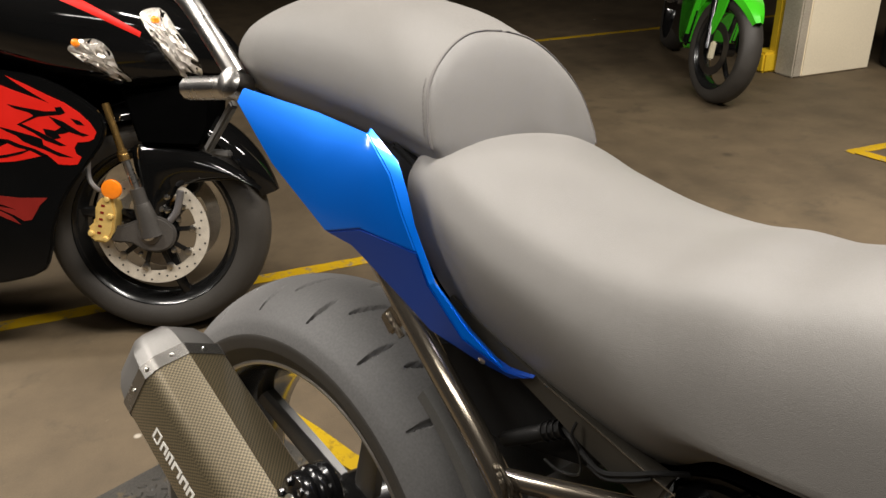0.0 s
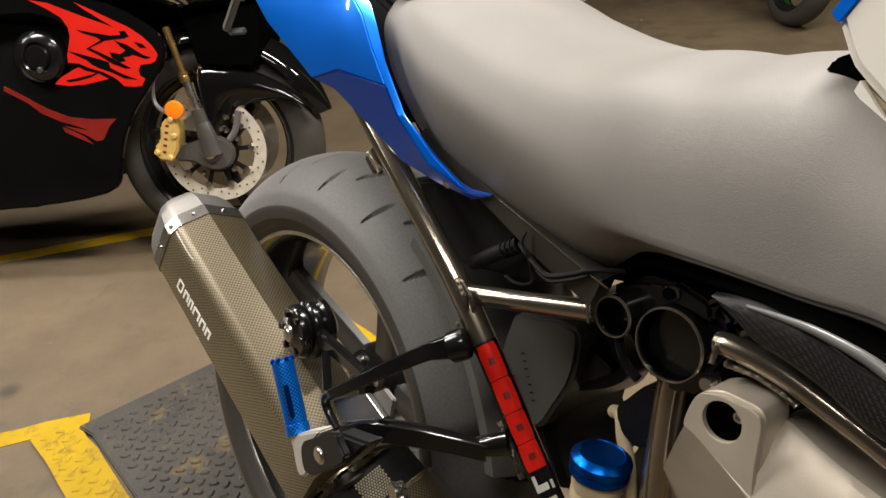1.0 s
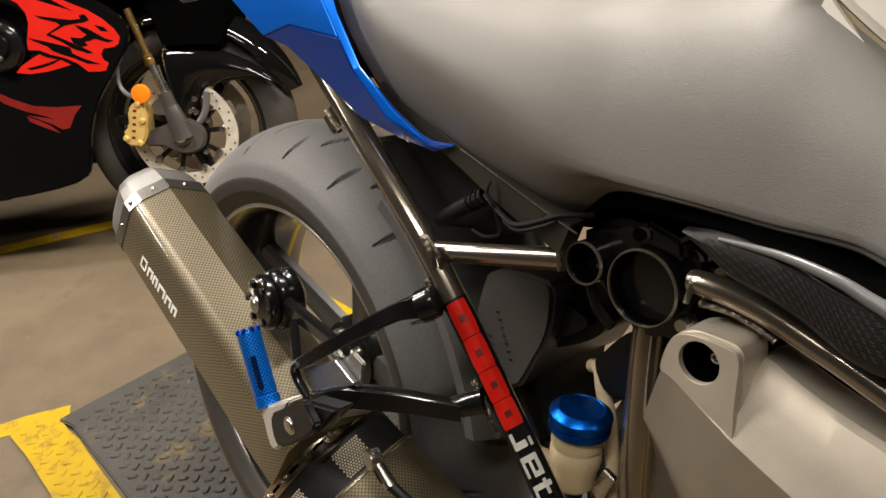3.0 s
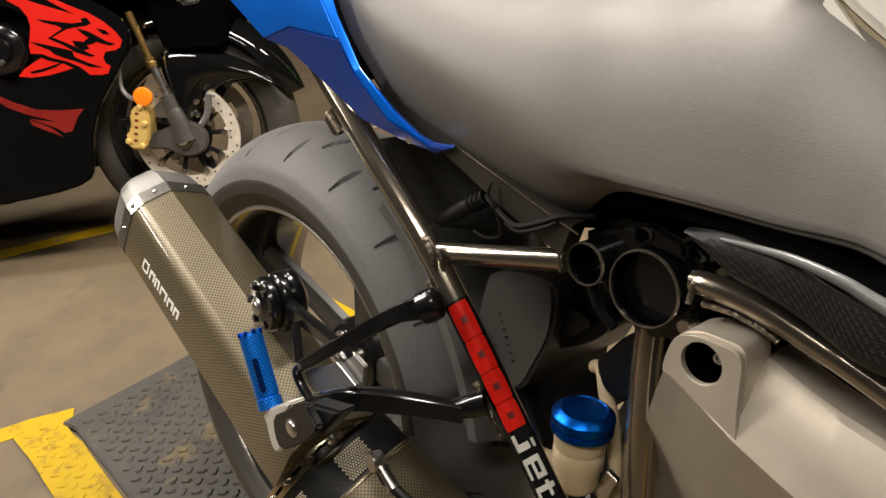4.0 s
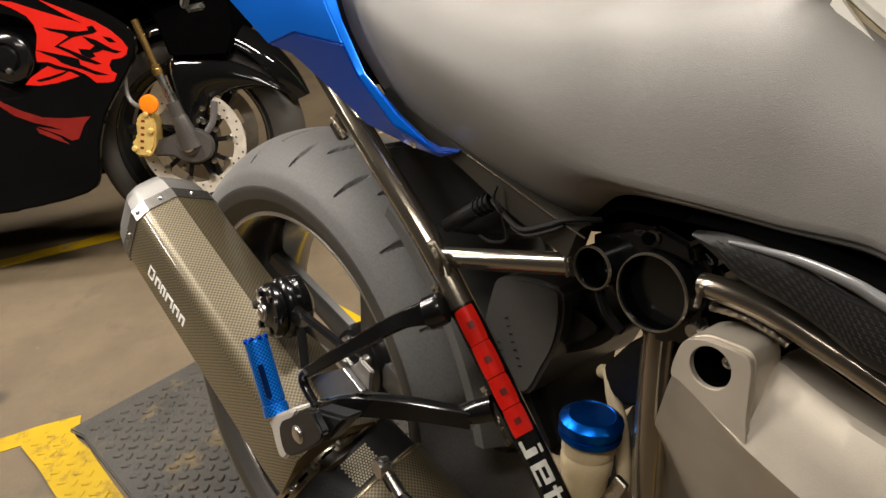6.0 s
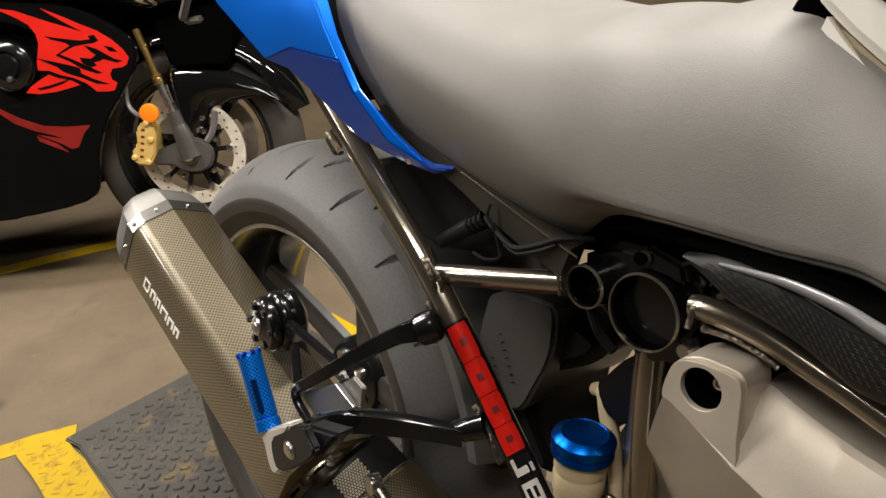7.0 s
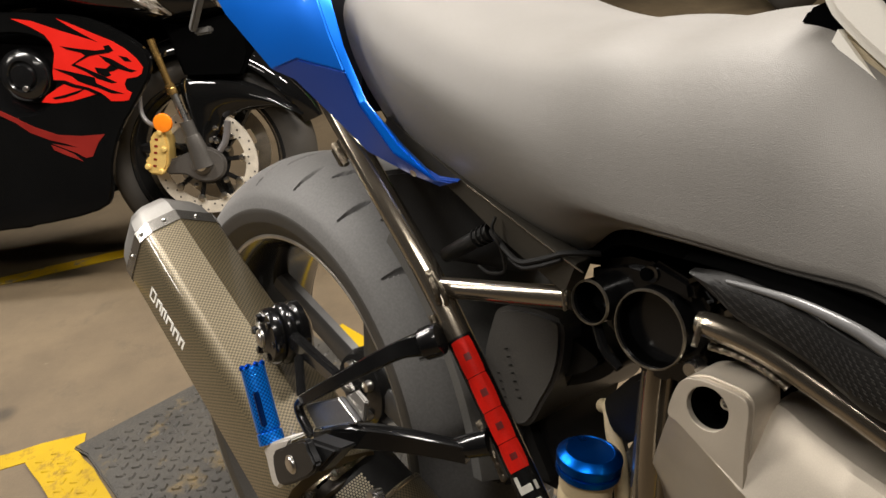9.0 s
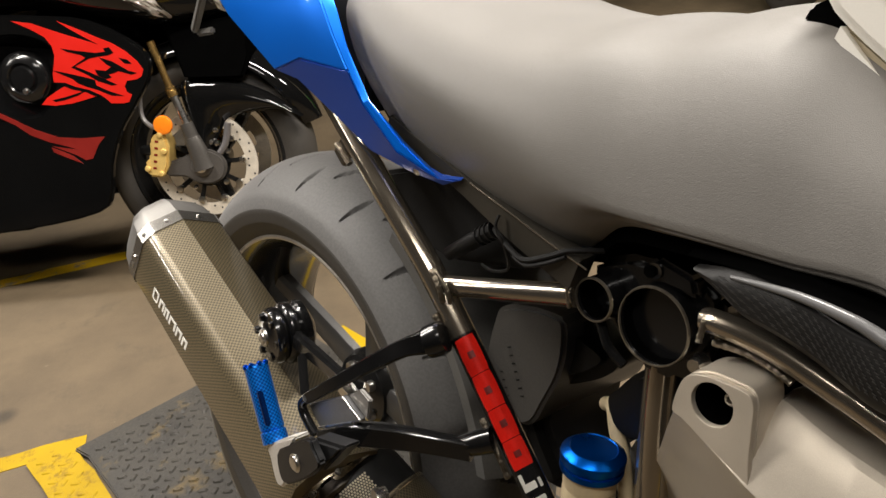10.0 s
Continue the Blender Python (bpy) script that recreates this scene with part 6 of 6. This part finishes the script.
def lamp_patch(outline, lift, bulge, rough=0.0, seed=4):
    """A patch inside an (x, z) outline, lying on the nose and bulging out of it."""
    rnd = random.Random(seed)
    pts = round_off(outline, 3)
    cx, cz = sum(p[0] for p in pts) / len(pts), sum(p[1] for p in pts) / len(pts)
    bm = bmesh.new()
    loops = []
    for k in (1.0, 0.84, 0.68, 0.52, 0.36, 0.2):
        ring = []
        for x, z in pts:
            px, pz = cx + (x - cx) * k, cz + (z - cz) * k
            w, z0, z1 = lerp_table(NOSE, px)
            sn = max(-0.98, min(0.98, (pz - (z0 + z1) / 2) / ((z1 - z0) / 2)))
            sn = abs(sn) ** (1 / 0.85)
            y = -((1 - sn * sn) ** 0.375) * w
            ring.append(bm.verts.new((px + rnd.uniform(-rough, rough) * 0.3, y - lift - bulge * (1 - k * k) + rnd.uniform(-rough, rough), pz + rnd.uniform(-rough, rough) * 0.3)))
        loops.append(ring)
    m = len(pts)
    for p, q in zip(loops, loops[1:]):
        for j in range(m):
            bm.faces.new((p[j], p[(j + 1) % m], q[(j + 1) % m], q[j]))
    bm.faces.new(loops[-1])
    bmesh.ops.recalc_face_normals(bm, faces=bm.faces)
    bmesh.ops.solidify(bm, geom=list(bm.faces), thickness=0.001)
    return bm


HEADLAMP = [(0.060, 0.818), (0.080, 0.830), (0.100, 0.826), (0.121, 0.800), (0.146, 0.751), (0.172, 0.704), (0.170, 0.672), (0.150, 0.662), (0.128, 0.672), (0.097, 0.733), (0.072, 0.785)]
INDICATOR = [(-0.096, 0.746), (-0.080, 0.762), (-0.055, 0.767), (-0.025, 0.760), (-0.009, 0.733), (-0.002, 0.701), (0.014, 0.668), (-0.002, 0.668), (-0.025, 0.678), (-0.053, 0.703), (-0.081, 0.727)]
for nm, outline in (("headlamp", HEADLAMP), ("indicator", INDICATOR)):
    lampp = part(nm, lamp_patch(outline, 0.001, 0.004, 0.005), CHROME_BOWL, nose, "clear lamp over bright facets", 5)
    part("lens", lamp_patch(outline, 0.008, 0.010), LENS, lampp, "clear plastic lens").visible_shadow = False
    part("bulb", lathe([(0, 0.012), (0.008, 0.009), (0.010, 0)], nose_point(-0.078 if nm == "indicator" else 0.090, -8 if nm == "indicator" else 26, 0.002), (0.1, -1, 0.2), 12), ORANGE, lampp, "orange bulb")
part("inner_cowl", prism([(-0.03, 0.66), (0.00, 0.64), (0.176, 0.655), (0.184, 0.600), (0.178, 0.552), (0.166, 0.525), (0.148, 0.497), (0.0, 0.510), (-0.010, 0.565)], -0.095, 0.10, 0.008), SHADE_BLACK, sport, "matt black inner cowl")
part("sport_tank", rings_mesh([[(x, w * math.cos(a), 0.80 + h * math.sin(a)) for a in [2 * math.pi * k / 28 for k in range(28)]] for x, w, h in ((-0.42, 0.10, 0.10), (-0.55, 0.14, 0.15), (-0.70, 0.14, 0.14), (-0.82, 0.08, 0.06))]), GLOSS_BLACK, sport)
part("sport_seat", prism([(-0.80, 0.80), (-1.10, 0.80), (-1.42, 0.92), (-1.40, 0.82), (-1.10, 0.68), (-0.80, 0.66)], -0.10, 0.10, 0.03), SOFT_BLACK, sport)
rw = part("rear_wheel", rim_mesh(Vector((-1.38, 0, 0.305)), 0.226, 0.066, 64), RIM_BLACK, sport)
part("tyre", tyre_mesh(Vector((-1.38, 0, 0.305)), 0.305, 0.088, 0.225, 0, 96), TYRE_DARK, rw)
part("swingarm", joined(between((-0.85, -0.11, 0.38), (-1.40, -0.11, 0.305), 0.03, 0.06, 0.008), between((-0.85, 0.11, 0.38), (-1.40, 0.11, 0.305), 0.03, 0.06, 0.008), lathe([(0.015, -0.12), (0.015, 0.12)], (-1.38, 0, 0.305), (0, 1, 0), 16)), BLACK_METAL, sport)

# ---- green sports motorcycle across the aisle ----
green = thing("sports_motorcycle", Matrix.Translation((-1.10, 3.22, 0)) @ pose(0, 0, 0, 0, 0, -51) @ pose(0, 0, 0, -9, 0, 0) @ Matrix.Scale(0.84, 4), "bright green sports motorcycle with black wheels", "motorcycle")
GX = Vector((0, 0, 0.30))
gw = part("front_wheel", rim_mesh(GX, 0.226, 0.050, 64), RIM_BLACK, green, "black front wheel")
part("tyre", tyre_mesh(GX, 0.300, 0.062, 0.225, 0, 96), TYRE_DARK, gw)
for k in range(3):
    part("spoke", spoke(GX, 120 * k + 70, 0.03, 0.205, -0.008, -0.012, 0.018, 0.012, 6), RIM_BLACK, gw)
part("hub", lathe([(0, -0.07), (0.035, -0.07), (0.04, -0.05), (0.04, 0.05), (0, 0.06)], GX, (0, 1, 0), 24), BLACK_METAL, gw)
part("brake_disc", lathe([(0.10, -0.068), (0.145, -0.068), (0.145, -0.063), (0.10, -0.063), (0.10, -0.068)], GX, (0, 1, 0), 48, False), PIPE, gw)
part("fork_leg", sweep([(0, -0.09, 0.29), (-0.17, -0.09, 0.72)], 0.024, 14, 1), BLACK_METAL, green)
part("fork_leg", sweep([(0, 0.09, 0.29), (-0.17, 0.09, 0.72)], 0.024, 14, 1), BLACK_METAL, green)
part("caliper", rbox((0.035, 0.03, 0.10), pose(0.085, -0.085, 0.30, 0, -6, 0), 0.008), surf("pale_caliper", (0.6, 0.55, 0.4), 0.4, 0.4), green, "pale brake caliper")
rows = []
for i in range(25):
    a = radians(38 + 104 * i / 24)
    d = Vector((math.cos(a), 0, math.sin(a)))
    pin = 1.0 - 0.7 * max(0, (8 - i) / 8) ** 1.3
    rows.append([GX + d * r + Vector((0, y * pin, 0)) for r, y in ((0.290, -0.078), (0.325, -0.070), (0.338, 0), (0.325, 0.070), (0.290, 0.078), (0.320, 0.066), (0.333, 0), (0.320, -0.066))])
gm = part("front_mudguard", rings_mesh(rows), GREEN, green, "bright green front mudguard")
part("mudguard_lobe", prism([(-0.06, 0.60), (0.05, 0.60), (0.03, 0.50), (-0.01, 0.40), (-0.05, 0.34), (-0.07, 0.42), (-0.05, 0.50)], -0.085, -0.075, 0.003), GREEN, gm)
part("side_fairing", prism(round_off([(-0.20, 0.85), (-0.24, 0.62), (-0.30, 0.42), (-0.36, 0.24), (-0.46, 0.20), (-0.62, 0.30), (-0.75, 0.60), (-0.55, 0.86)]), -0.15, 0.15, 0.03), GREEN, green, "bright green side fairing")
part("engine", prism([(-0.30, 0.60), (-0.36, 0.22), (-0.80, 0.22), (-0.85, 0.60)], -0.15, 0.15, 0.02), BLACK_METAL, green)
part("nose_cowl", prism(round_off([(-0.20, 0.80), (0.05, 0.84), (0.02, 0.95), (-0.2, 1.08), (-0.5, 1.0), (-0.5, 0.8)]), -0.13, 0.13, 0.03), GREEN, green)
part("tail", prism([(-0.5, 0.88), (-0.9, 0.78), (-1.4, 0.92), (-1.3, 0.75), (-0.8, 0.60)], -0.11, 0.11, 0.03), BLACK_PLASTIC, green)
grw = part("rear_wheel", rim_mesh(Vector((-1.38, 0, 0.30)), 0.226, 0.06, 48), RIM_BLACK, green)
part("tyre", tyre_mesh(Vector((-1.38, 0, 0.30)), 0.300, 0.08, 0.225, 0, 72), TYRE_DARK, grw)
part("swingarm", joined(between((-0.75, -0.10, 0.38), (-1.40, -0.10, 0.30), 0.03, 0.05, 0.006), between((-0.75, 0.10, 0.38), (-1.40, 0.10, 0.30), 0.03, 0.05, 0.006), lathe([(0.015, -0.11), (0.015, 0.11)], (-1.38, 0, 0.30), (0, 1, 0), 12)), BLACK_METAL, green)
steer = Matrix.Translation(GX) @ pose(0, 0, 0, 0, 0, 17) @ Matrix.Translation(-GX)
for ob in (gw, gm):
    ob.matrix_local = steer
part("silencer", sweep([(-0.95, -0.17, 0.42), (-1.45, -0.19, 0.55)], 0.05, 16, 1), STEEL, green, "bright steel silencer")

# ---- ceiling lamps ----
first_lamp = None
for lx, ly, turn, watts in TUBES:
    m = pose(lx, ly, CEILING, 0, 0, turn)
    if first_lamp is None:
        first_lamp = thing("ceiling_lamp", m, "long white tube light fixed to the ceiling", "lamp", "ceiling tube lights")
        part("housing", rbox((1.3, 0.14, 0.07), pose(0, 0, -0.036), 0.01), WHITE, first_lamp)
    else:
        copy_thing(first_lamp, m)
